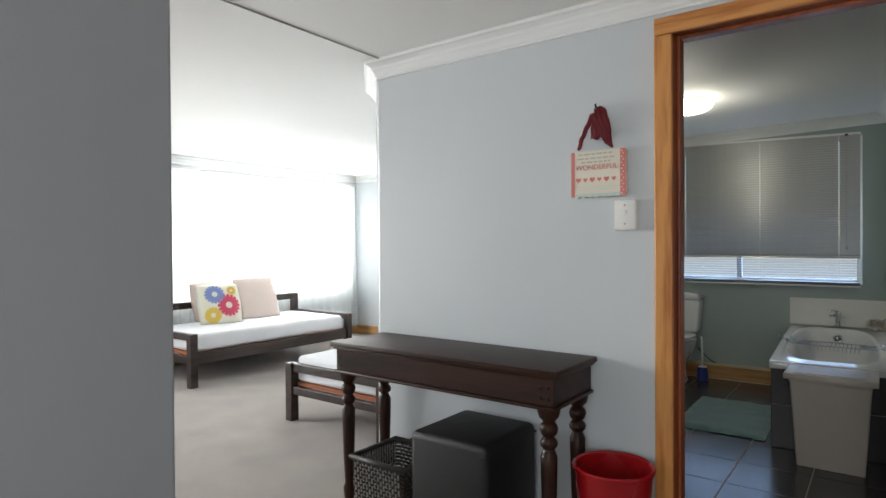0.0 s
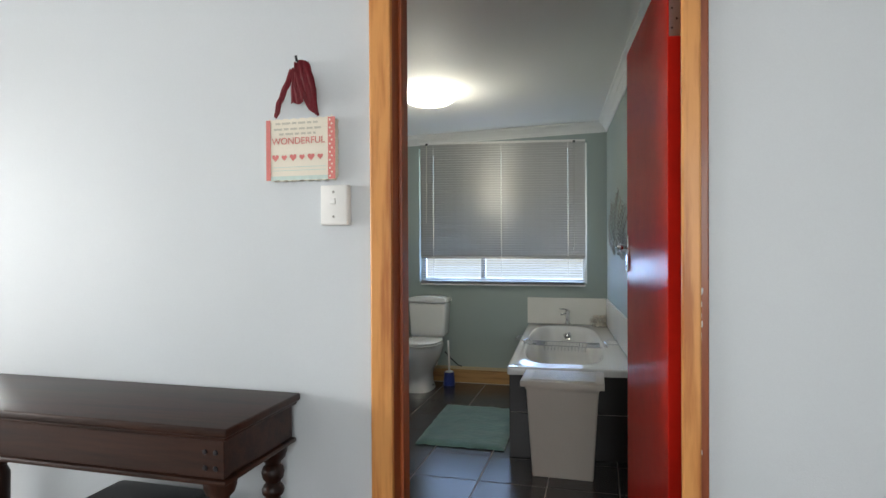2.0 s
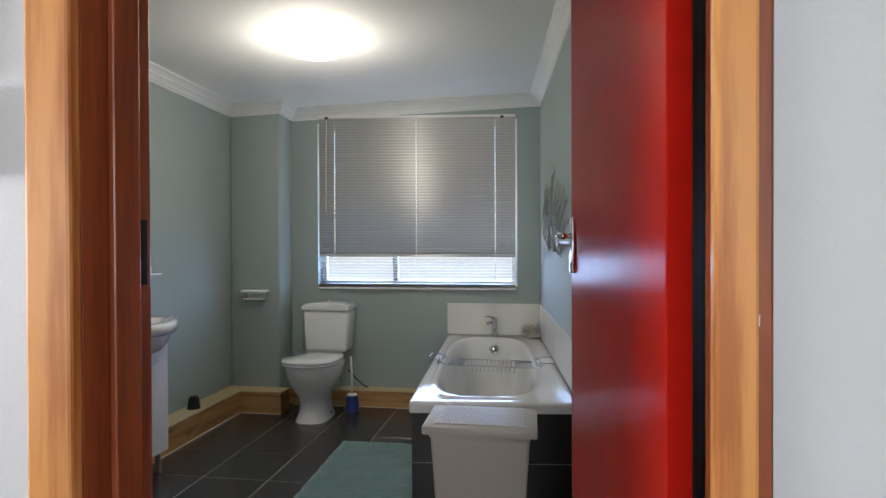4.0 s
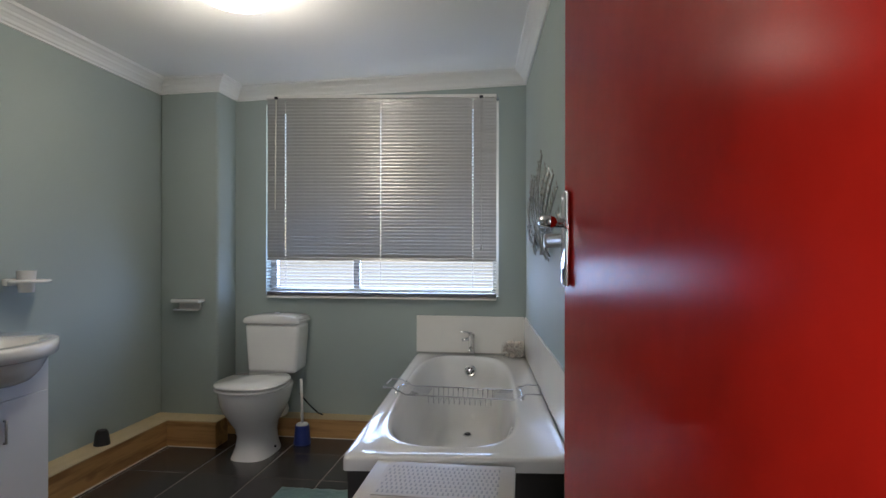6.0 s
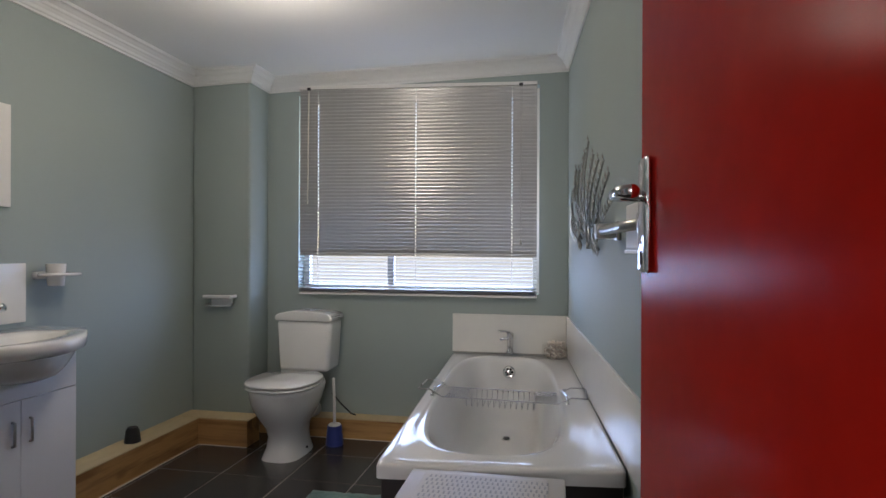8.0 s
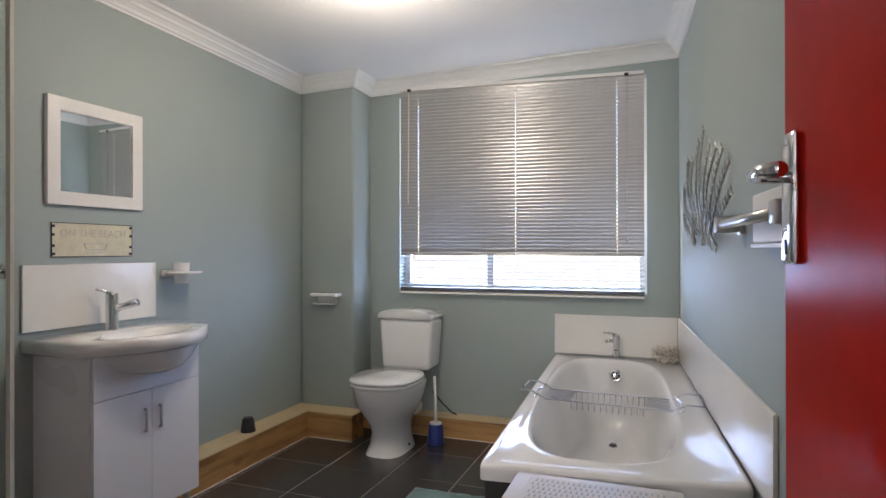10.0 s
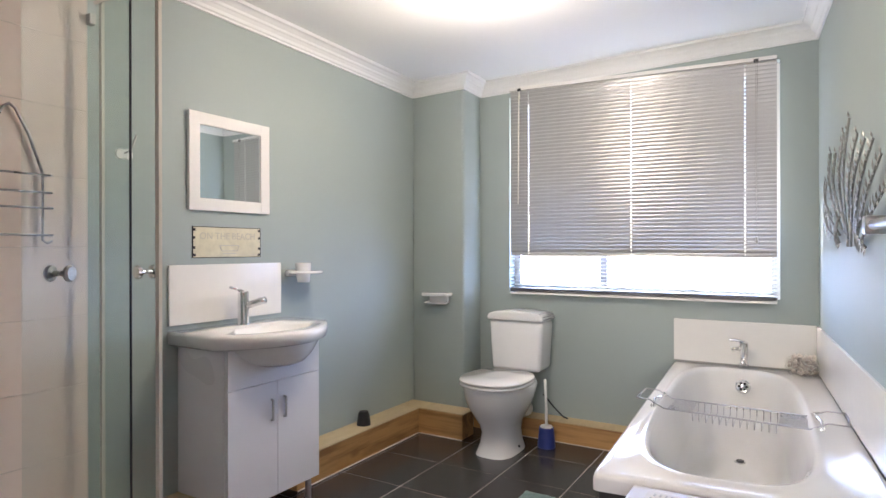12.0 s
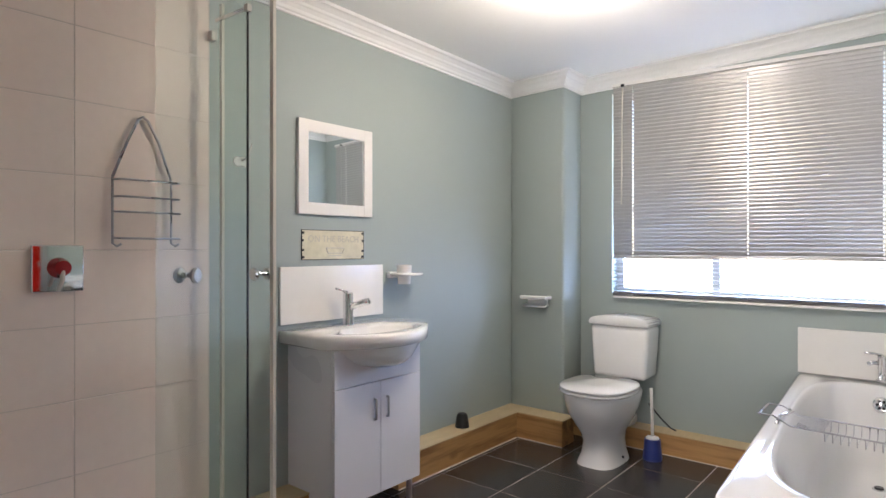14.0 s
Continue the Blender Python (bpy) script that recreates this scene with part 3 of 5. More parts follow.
for c in CORDS:
    zt = 2.126 + lean(2.13) * (c - BM)
    part("ladder_cord", join(tube([(c, BY - 0.0125, zt), (c, BY - 0.0125, 0.87)], 0.0006, 5), tube([(c, BY + 0.0125, zt), (c, BY + 0.0125, 0.87)], 0.0006, 5)), M_PLASTIC, blind)
part("tilt_wand", tube([(-1.828, 6.150, 2.135), (-1.829, 6.147, 1.90), (-1.832, 6.146, 1.43)], 0.0045, 8), M_PVC, blind)
for dx in (-0.004, 0.004):
    part("pull_cord", tube([(-0.505 + dx, 6.150, 2.12), (-0.508 + dx * 0.6, 6.148, 1.6), (-0.506, 6.148, 1.205)], 0.0012, 6), M_SEAL, blind)
part("cord_tassel", lathe([(0, 0), (0.007, 0.002), (0.008, 0.02), (0.003, 0.035), (0, 0.036)], -0.506, 6.148, 1.172, 12), M_SEAL, blind, smooth=True)

# ceiling lamp of the bathroom
LZ = ZC + slope(-1.410, 4.81) - 0.003
lamp = root("ceiling_light", (-1.410, 4.81, LZ), "lit round opal glass ceiling light", "ceiling light")
part("base", lathe([(0, 0), (0.165, 0), (0.165, -0.02), (0, -0.02)], -1.410, 4.81, LZ, 40), M_PLASTIC, lamp)
part("diffuser", lathe([(0.180, -0.02), (0.184, -0.026), (0.172, -0.048), (0.136, -0.072), (0.08, -0.086), (0.02, -0.091), (0.0, -0.091)], -1.410, 4.81, LZ, 48), M_LAMP, lamp, smooth="all")
part("finial", lathe([(0, -0.089), (0.007, -0.090), (0.006, -0.100), (0, -0.102)], -1.410, 4.81, LZ, 12), M_CHROME, lamp, smooth=True)

# pine boxing round the walls of the bathroom
part("ledge", box(XL, -2.36, 4.76, 5.81, 0.0, 0.150, 0.004), M_LEDGE_Y, kind="structure")
part("ledge", box(XL, -2.36, 3.92, 4.25, 0.0, 0.150, 0.004), M_LEDGE_Y, kind="structure")
part("ledge", box(XL, -2.05, 5.812, YC - 0.003, 0.0, 0.150, 0.004), M_LEDGE_X, kind="structure")
part("ledge", box(-2.118, -0.90, 6.08, YF, 0.0, 0.115, 0.004), M_LEDGE_X, kind="structure")
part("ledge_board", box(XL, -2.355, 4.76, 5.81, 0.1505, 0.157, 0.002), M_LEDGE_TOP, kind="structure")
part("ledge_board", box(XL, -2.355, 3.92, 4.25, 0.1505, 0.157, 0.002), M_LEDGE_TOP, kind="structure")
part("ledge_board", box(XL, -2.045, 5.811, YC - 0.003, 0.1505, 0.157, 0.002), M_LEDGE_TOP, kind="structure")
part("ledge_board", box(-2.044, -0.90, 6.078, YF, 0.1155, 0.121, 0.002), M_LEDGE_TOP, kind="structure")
part("sealant_line", box(-2.36, -2.352, 4.76, 5.80, 0.0, 0.004), M_WTILE, kind="structure")
part("sealant_line", box(-2.352, -2.05, 5.802, 5.810, 0.0, 0.004), M_WTILE, kind="structure")
part("sealant_line", box(-2.06, -0.90, 6.072, 6.0785, 0.0, 0.004), M_WTILE, kind="structure")

# ---- bath ----
QA, QB, QC, QD = Vector((-0.912, 6.196)), Vector((right(6.196) - 0.002, 6.196)), Vector((right(4.36) - 0.012, 4.40)), Vector((-0.818, 4.325))


def tubxy(u, v):
    """u across from the room side, v from the tap end."""
    p = QA.lerp(QB, u).lerp(QD.lerp(QC, u), v)
    return p.x, p.y


tub = root("bathtub", (-0.55, 5.3, 0), "white acrylic built-in bathtub with dark tiled panels", "bathtub")
bm = bmesh.new()
N_T = 64


def tub_ring(u0, u1, v0, v1, z, power):
    ring = []
    for k in range(N_T):
        a = 2 * math.pi * (k + 0.5) / N_T
        c, s = math.cos(a), math.sin(a)
        e = 2.0 / power
        u = (u0 + u1) / 2 + (u1 - u0) / 2 * math.copysign(abs(c) ** e, c)
        v = (v0 + v1) / 2 + (v1 - v0) / 2 * math.copysign(abs(s) ** e, s)
        x, y = tubxy(u, v)
        ring.append(bm.verts.new((x, y, z)))
    return ring


rings = [tub_ring(0, 1, 0, 1, 0.484, 60), tub_ring(0, 1, 0, 1, 0.516, 60), tub_ring(0.004, 0.997, 0.002, 0.998, 0.525, 60), tub_ring(0.014, 0.99, 0.006, 0.993, 0.5275, 50), tub_ring(0.05, 0.95, 0.03, 0.972, 0.524, 22),
         tub_ring(0.070, 0.845, 0.040, 0.953, 0.526, 4.2), tub_ring(0.078, 0.835, 0.046, 0.945, 0.530, 3.6), tub_ring(0.088, 0.822, 0.052, 0.938, 0.526, 3.4), tub_ring(0.100, 0.806, 0.058, 0.928, 0.508, 3.3), tub_ring(0.118, 0.788, 0.066, 0.910, 0.46, 3.2),
         tub_ring(0.145, 0.765, 0.080, 0.868, 0.38, 3.2), tub_ring(0.17, 0.745, 0.097, 0.812, 0.28, 3.2), tub_ring(0.20, 0.72, 0.12, 0.745, 0.19, 3.1), tub_ring(0.25, 0.68, 0.15, 0.69, 0.145, 3.0), tub_ring(0.35, 0.60, 0.22, 0.58, 0.132, 2.6)]
rings.append([bm.verts.new((*tubxy(0.475, 0.4), 0.13))])
skin(bm, rings)
part("shell", bm, M_ACRYLIC, tub, smooth="all")
bm = bmesh.new()
x0, y0 = tubxy(0.02, 0.985); x1, y1 = tubxy(0.99, 0.985); x2, y2 = tubxy(0.03, 0.0)
part("panel", prism([(x0 + 0.006, y0 - 0.002), (x1, y1 - 0.002), (x1, y1 + 0.04), (x0 + 0.05, y0 + 0.05), (x2 + 0.05, y2), (x2 + 0.006, y2)], 0.0, 0.4875), M_GROUT, tub)
for zz0, zz1 in ((0.002, 0.262), (0.266, 0.485)):
    for j in range(2):
        a = Vector((x0, y0)).lerp(Vector((x1, y1)), j * 0.5 + 0.003); b = Vector((x0, y0)).lerp(Vector((x1, y1)), j * 0.5 + 0.497)
        part("tile", prism([(a.x, a.y - 0.008), (b.x, b.y - 0.008), (b.x, b.y - 0.0025), (a.x, a.y - 0.0025)], zz0, zz1, 0.001), M_PANELTILE, tub)
    for j in range(5):
        a = Vector((x0, y0)).lerp(Vector((x2, y2)), j * 0.2 + 0.002); b = Vector((x0, y0)).lerp(Vector((x2, y2)), j * 0.2 + 0.198)
        part("tile", prism([(a.x - 0.002, a.y), (b.x - 0.002, b.y), (b.x + 0.005, b.y), (a.x + 0.005, a.y)], zz0, zz1, 0.001), M_PANELTILE, tub)
DX, DY = -0.561, 5.846
dr = part("drain", lathe([(0.0, 0.004), (0.012, 0.005), (0.022, 0.006), (0.030, 0.003), (0.031, 0.0)], DX, DY, 0.1325, 24), M_CHROME, tub, smooth=True)
part("plug", lathe([(0, 0.010), (0.016, 0.010), (0.018, 0.004)], DX, DY, 0.1345, 20), M_DARKMETAL, dr, smooth=True)
bm = lathe([(0.0, 0.004), (0.022, 0.006), (0.028, 0.009), (0.034, 0.006), (0.036, 0.0)], 0, 0, 0, 28)
bmesh.ops.transform(bm, matrix=Matrix.Translation((-0.563, 6.048, 0.452)) @ Matrix.Rotation(radians(76), 4, "X"), verts=bm.verts)
ovf = part("overflow", bm, M_CHROME, tub, smooth=True)
bm = bmesh.new()
for k in range(6):
    a = k * math.pi / 3
    b2 = lathe([(0, 0.0015), (0.006, 0.0015), (0.006, 0.0)], 0.016 * math.cos(a), 0.016 * math.sin(a), 0.0065, 10)
    join(bm, b2)
bmesh.ops.transform(bm, matrix=Matrix.Translation((-0.563, 6.048, 0.452)) @ Matrix.Rotation(radians(76), 4, "X"), verts=bm.verts)
part("slots", bm, M_BLACK, ovf)

part("splashback", prism([(-0.915, 6.185), (right(6.185) - 0.012, 6.185), (right(6.2) - 0.012, 6.1985), (-0.915, 6.1985)], 0.536, 0.763, 0.002), M_SPLASH, win_wall, "glossy white tiled strip")
part("splashback", prism([(right(6.184) - 0.001, 6.184), (right(6.184) - 0.012, 6.184), (right(4.23) - 0.012, 4.23), (right(4.23) - 0.001, 4.23)], 0.536, 0.763, 0.002), M_SPLASH, wall_east, "glossy white tiled strip")
part("sealant", box(-0.91, -0.25, 6.180, 6.185, 0.532, 0.537), M_SEAL, win_wall)

# ---- bathroom things ----
WALL_SPOT, SMALLER = Vector((-0.344, 2.71, 1.18)), 0.9495


def set_back(*things, s=SMALLER):
    """Brings wall-hung things, drawn a little too large, to their true size and place."""
    for ob in things:
        ob.location = WALL_SPOT + (ob.location - WALL_SPOT) * s
        ob.scale = (s, s, s)


# toilet
TX = -1.790
toilet = root("toilet", (TX, 5.85, 0), "white ceramic close-coupled toilet with the lid down", "toilet")
bm = box(TX - 0.162, TX + 0.162, 5.985, 6.175, 0.425, 0.735, 0.025, 4)
for v in bm.verts:
    v.co.x = TX + (v.co.x - TX) * (0.90 + 0.12 * (v.co.z - 0.425) / 0.31)
part("cistern", bm, M_CERAMIC, toilet, smooth="all")
lid_profile = [(-0.163, 0.0), (0.163, 0.0), (0.170, 0.008), (0.170, 0.022)]
lid_profile += [(0.165 * math.cos(a), 0.024 + 0.036 * math.sin(a) ** 0.7) for a in [math.pi * k / 20 for k in range(1, 20)]]
lid_profile += [(-0.170, 0.022), (-0.170, 0.008)]
bm = prism(lid_profile, 0.0, 0.206, 0.008)
bmesh.ops.transform(bm, matrix=Matrix.Translation((TX, 6.18, 0.735)) @ Matrix.Rotation(radians(90), 4, "X"), verts=bm.verts)
cl = part("cistern_lid", bm, M_CERAMIC, toilet, smooth="all")
part("flush_button", lathe([(0.0, 0.014), (0.020, 0.013), (0.024, 0.010), (0.024, 0)], TX, 6.07, 0.790, 20), M_CHROME, cl, smooth=True)


def bowl_ring(bm, w, y0, y1, z, p=2.3, n=40):
    ring = []
    for k in range(n):
        a = 2 * math.pi * k / n
        c, s = math.cos(a), math.sin(a)
        e = 2 / p
        ring.append(bm.verts.new((TX + w * math.copysign(abs(c) ** e, c), (y0 + y1) / 2 + (y1 - y0) / 2 * math.copysign(abs(s) ** e, s), z)))
    return ring


bm = bmesh.new()
rs = [bowl_ring(bm, 0.106, 5.615, 5.96, 0.0, 3), bowl_ring(bm, 0.104, 5.62, 5.96, 0.012, 3), bowl_ring(bm, 0.092, 5.64, 5.955, 0.06, 2.6), bowl_ring(bm, 0.088, 5.65, 5.95, 0.12, 2.5), bowl_ring(bm, 0.098, 5.63, 5.96, 0.17, 2.4),
      bowl_ring(bm, 0.128, 5.59, 5.98, 0.225, 2.3), bowl_ring(bm, 0.153, 5.56, 6.00, 0.275, 2.3), bowl_ring(bm, 0.168, 5.54, 6.02, 0.325, 2.3), bowl_ring(bm, 0.174, 5.533, 6.04, 0.365, 2.3), bowl_ring(bm, 0.176, 5.530, 6.045, 0.388, 2.3), bowl_ring(bm, 0.170, 5.537, 6.04, 0.398, 2.3)]
bm.faces.new(rs[-1])
skin(bm, rs)
part("bowl", bm, M_CERAMIC, toilet, smooth="all")
for nm, z0, z1 in (("seat", 0.401, 0.417), ("lid", 0.422, 0.439)):
    bm = bmesh.new()
    rs = [bowl_ring(bm, 0.178, 5.522, 5.965, z0, 2.5), bowl_ring(bm, 0.184, 5.514, 5.968, (z0 + z1) / 2, 2.5), bowl_ring(bm, 0.178, 5.522, 5.965, z1, 2.5), bowl_ring(bm, 0.05, 5.66, 5.85, z1 + 0.004, 2.2)]
    bm.faces.new(rs[0])
    bm.faces.new(rs[-1])
    skin(bm, rs)
    part(nm, bm, M_CERAMIC, toilet, smooth="all")
part("waste_pipe", tube([(TX + 0.02, 5.93, 0.19), (TX + 0.02, 6.0, 0.19), (TX + 0.02, 6.08, 0.18)], 0.052, 16), M_PLASTIC, toilet, smooth="all")
part("water_hose", tube([(TX + 0.12, 6.12, 0.27), (TX + 0.18, 6.12, 0.20), (TX + 0.24, 6.11, 0.15), (TX + 0.27, 6.10, 0.145)], 0.005, 8), M_DARKMETAL, toilet, smooth="all")
part("floor_bolt", lathe([(0, 0.012), (0.008, 0.010), (0.009, 0)], TX + 0.098, 5.80, 0.03, 10), M_DARKMETAL, toilet)

toilet.scale = (1.07, 1.0, 0.975)
toilet.location.x += 0.006
brush = root("toilet_brush", (-1.575, 5.96, 0), "blue plastic toilet brush holder with a white-handled brush", "toilet brush")
part("holder", lathe([(0, 0.0), (0.050, 0.0), (0.052, 0.01), (0.044, 0.09), (0.042, 0.115), (0.036, 0.115), (0.034, 0.10), (0, 0.10)], -1.575, 5.96, 0, 24), M_BLUEP, brush, smooth=True)
part("collar", lathe([(0.0, 0.118), (0.036, 0.116), (0.034, 0.124), (0.010, 0.13), (0, 0.13)], -1.575, 5.96, 0, 20), M_PLASTIC, brush, smooth=True)
part("handle", tube([(-1.575, 5.96, 0.125), (-1.578, 5.962, 0.25), (-1.585, 5.965, 0.39)], 0.0085, 10), M_PLASTIC, brush, smooth="all")

blk = root("odour_block", (-2.43, 5.35, 0.157), "small black dome-shaped holder standing on the pine ledge", "holder")
part("dome", lathe([(0.0, 0.0), (0.048, 0.0), (0.046, 0.01), (0.038, 0.075), (0.028, 0.092), (0.0, 0.095)], -2.43, 5.35, 0.157, 24), M_BLACK, blk, smooth=True)

blk.scale = (0.84, 0.84, 0.82)

# toilet-roll holder and soap dish, cup holder
tp = root("soap_dish", (-2.37, 6.03, 0.82), "white ceramic dish fixed to the wall", "soap dish")
part("dish", box(-2.465, -2.275, 5.945, 6.029, 0.835, 0.858, 0.008, 3), M_CERAMIC, tp, smooth=True)
part("back", box(-2.44, -2.30, 6.004, 6.0285, 0.79, 0.8345, 0.006), M_CERAMIC, tp, smooth=True)
part("bar", tube([(-2.44, 6.02, 0.80), (-2.45, 5.965, 0.79), (-2.29, 5.965, 0.79), (-2.30, 6.02, 0.80)], 0.006, 8), M_CERAMIC, tp, smooth="all")
cup = root("toothbrush_holder", (-2.58, 5.04, 1.02), "white ceramic wall holder with a white tumbler in it", "holder")
part("shelf", lathe([(0.036, 0.014), (0.092, 0.014), (0.100, 0.007), (0.094, 0.0), (0.036, 0.0), (0.036, 0.014)], -2.538, 5.010, 1.02, 32, 0.78, 1.0), M_CERAMIC, cup, smooth="all")
part("bracket", box(-2.619, -2.59, 4.935, 5.075, 1.005, 1.04, 0.008), M_CERAMIC, cup, smooth=True)
part("tumbler", lathe([(0.0, -0.055), (0.034, -0.055), (0.042, 0.045), (0.038, 0.045), (0.031, -0.045), (0, -0.045)], -2.545, 4.995, 1.03, 24), M_CERAMIC, cup, smooth=True)

# wash stand
van = root("vanity_cabinet", (-2.46, 4.6, 0), "white laminate two-door vanity cabinet under the basin", "cabinet")
part("body", box(-2.619, -2.318, 4.315, 4.850, 0.062, 0.735, 0.001), M_LAMINATE, van)
for nm, ya, yb, hy in (("door", 4.318, 4.5835, 4.548), ("door", 4.5865, 4.847, 4.624)):
    d = part(nm, box(-2.317, -2.300, ya, yb, 0.064, 0.566, 0.001), M_LAMINATE, van)
    part("handle", tube([(-2.300, hy, 0.490), (-2.289, hy, 0.490), (-2.289, hy, 0.400), (-2.300, hy, 0.400)], 0.0055, 8), M_STEEL, d, smooth="all")
part("apron", box(-2.317, -2.300, 4.318, 4.847, 0.569, 0.733, 0.001), M_LAMINATE, van)
for ya in (4.36, 4.82):
    part("foot", lathe([(0.015, -0.0627), (0.015, 0.062), (0, 0.062)], -2.345, ya, 0.0, 12), M_STEEL, van)
basin = root("wash_basin", (-2.4, 4.6, 0.74), "white ceramic bow-fronted wash basin on the cabinet", "basin")
BCY = 4.60


def basin_outline(s, zz, front, bm, back=-2.618):
    """Half-straight, half-bowed outline, shrunk by s."""
    pts = []
    hw = 0.335 * s
    n = 20
    pts += [(back + (1 - s) * 0.10, BCY - hw), (back + (1 - s) * 0.10, BCY + hw)]
    for k in range(n + 1):
        y = hw - 2 * hw * k / n
        t = abs(y) / hw
        shoulder = -2.33 - (1 - s) * 0.06
        bulge = (front - shoulder) * (1 - t ** 1.9)
        pts.append((shoulder + bulge, BCY + y))
    return [bm.verts.new((x, y, zz)) for x, y in pts]


bm = bmesh.new()
rs = [basin_outline(0.96, 0.737, -2.16, bm), basin_outline(0.99, 0.745, -2.138, bm), basin_outline(1.0, 0.785, -2.132, bm), basin_outline(0.985, 0.798, -2.142, bm)]
bm.faces.new(rs[0][::-1])
skin(bm, rs)
under = []
for fx, fy, zz in ((1.0, 0.93, 0.736), (1.0, 0.86, 0.729), (0.99, 0.78, 0.708), (0.955, 0.67, 0.682), (0.85, 0.53, 0.654), (0.62, 0.35, 0.636), (0.28, 0.15, 0.627)):
    under.append([bm.verts.new((-2.38 + (v.co.x + 2.38) * fx, BCY + (v.co.y - BCY) * fy, zz)) for v in rs[0]])
skin(bm, under)
bm.faces.new(under[-1])
top = rs[-1]
# bowl hollow
inner = []
for sx_, sy_, zz in ((0.120, 0.235, 0.796), (0.114, 0.226, 0.786), (0.095, 0.19, 0.745), (0.065, 0.12, 0.71), (0.03, 0.04, 0.70)):
    ring = []
    for k in range(len(top)):
        v = top[k]
        a = math.atan2((v.co.y - BCY) / 0.235, (v.co.x + 2.365) / 0.120)
        ring.append(bm.verts.new((-2.365 + sx_ * math.cos(a) * (1.15 if math.cos(a) > 0 else 0.75), BCY + sy_ * math.sin(a), zz)))
    inner.append(ring)
skin(bm, [top] + inner)
bm.faces.new(inner[-1])
for f in bm.faces:
    f.smooth = True
part("bowl", bm, M_CERAMIC, basin, smooth="all")
part("overflow", lathe([(0, 0.002), (0.008, 0.003), (0.013, 0.0)], -2.475, BCY + 0.01, 0.786, 16), M_STEEL, basin, smooth=True)
tap = root("basin_mixer", (-2.54, BCY, 0.795), "chrome single-lever basin mixer", "tap")
part("column", lathe([(0.030, 0), (0.030, 0.006), (0.025, 0.012), (0.025, 0.15), (0.022, 0.156), (0, 0.156)], -2.54, BCY, 0.797, 24), M_CHROME, tap, smooth=True)
part("spout", tube([(-2.54, BCY, 0.872), (-2.50, BCY + 0.01, 0.893), (-2.42, BCY + 0.02, 0.915)], 0.016, 14), M_CHROME, tap, smooth="all")
part("lever", tube([(-2.54, BCY, 0.95), (-2.56, BCY - 0.02, 0.962), (-2.565, BCY - 0.055, 0.972)], 0.0065, 10), M_CHROME, tap, smooth="all")
bs = root("basin_splashback", (-2.61, 4.585, 0.82), "glossy white rectangular splashback tile behind the basin", "splashback")
part("tile", box(-2.6195, -2.608, 4.268, 4.90, 0.82, 1.079, 0.0015), M_SPLASH, bs)

mir = root("wall_mirror", (-2.61, 4.587, 1.54), "small mirror in a flat white wooden frame", "mirror")
MY0, MY1, MZ0, MZ1 = 4.36, 4.817, 1.322, 1.760
FW = 0.055
bm = box(-2.6195, -2.600, MY0, MY0 + FW, MZ0, MZ1, 0.002)
box(-2.6195, -2.600, MY1 - FW, MY1, MZ0, MZ1, 0.002, bm=bm)
box(-2.6195, -2.6005, MY0 + FW - 0.001, MY1 - FW + 0.001, MZ0, MZ0 + FW, 0.002, bm=bm)
box(-2.6195, -2.6005, MY0 + FW - 0.001, MY1 - FW + 0.001, MZ1 - FW, MZ1, 0.002, bm=bm)
part("frame", bm, M_PLASTIC, mir)
part("glass", box(-2.6195, -2.610, MY0 + FW, MY1 - FW, MZ0 + FW, MZ1 - FW), M_MIRROR, mir)
mir.children[-1].rotation_euler = (0, radians(-0.4), radians(-0.55))      # hangs a touch off the wall

sg = root("tin_sign", (-2.615, 4.58, 1.18), "aged cream enamel sign with dark worn edges", "sign")
part("plate", box(-2.6195, -2.616, 4.387, 4.771, 1.109, 1.250, 0.0005), M_SIGN, sg)
rnd = random.Random(3)
bm = bmesh.new()
for (ya, yb, za, zb) in ((4.387, 4.771, 1.2475, 1.2505), (4.387, 4.771, 1.1088, 1.1118), (4.3868, 4.390, 1.109, 1.25), (4.768, 4.7712, 1.109, 1.25)):
    box(-2.6196, -2.6155, ya, yb, za, zb, bm=bm)
for yy, zz in ((4.395, 1.235), (4.393, 1.20), (4.394, 1.155), (4.396, 1.122), (4.763, 1.237), (4.764, 1.20), (4.763, 1.15), (4.761, 1.12)):
    box(-2.6158, -2.6153, yy - 0.008, yy + 0.007, zz - 0.005, zz + 0.006, bm=bm)
part("worn_edge", bm, M_BLACK, sg)
TURN_E = Matrix.Rotation(radians(90), 3, "Z") @ Matrix.Rotation(radians(90), 3, "X")
lettering("ON THE BEACH", 0.044, 0.0003, (-2.6155, 4.58, 1.207), TURN_E, M_FADED, sg)
part("tub_drawing", join(tube([(-2.6153, 4.53, 1.165), (-2.6153, 4.54, 1.14), (-2.6153, 4.63, 1.14), (-2.6153, 4.64, 1.165), (-2.6153, 4.53, 1.165)], 0.0018, 6), box(-2.6156, -2.6151, 4.545, 4.625, 1.126, 1.129)), M_STEEL, sg)

set_back(cup, van, basin, tap, bs, mir, sg)
set_back(tp, s=0.979)
tp.location.x += 0.035
tp.location.z += 0.006

# things on the wall over the bath
art = root("wall_art", (right(5.3) - 0.02, 5.3, 1.4), "pewter metal wall sculpture of leafy branches", "wall sculpture")


def on_right(y, z, off=0.02):
    return (right(y) - off, y, z)


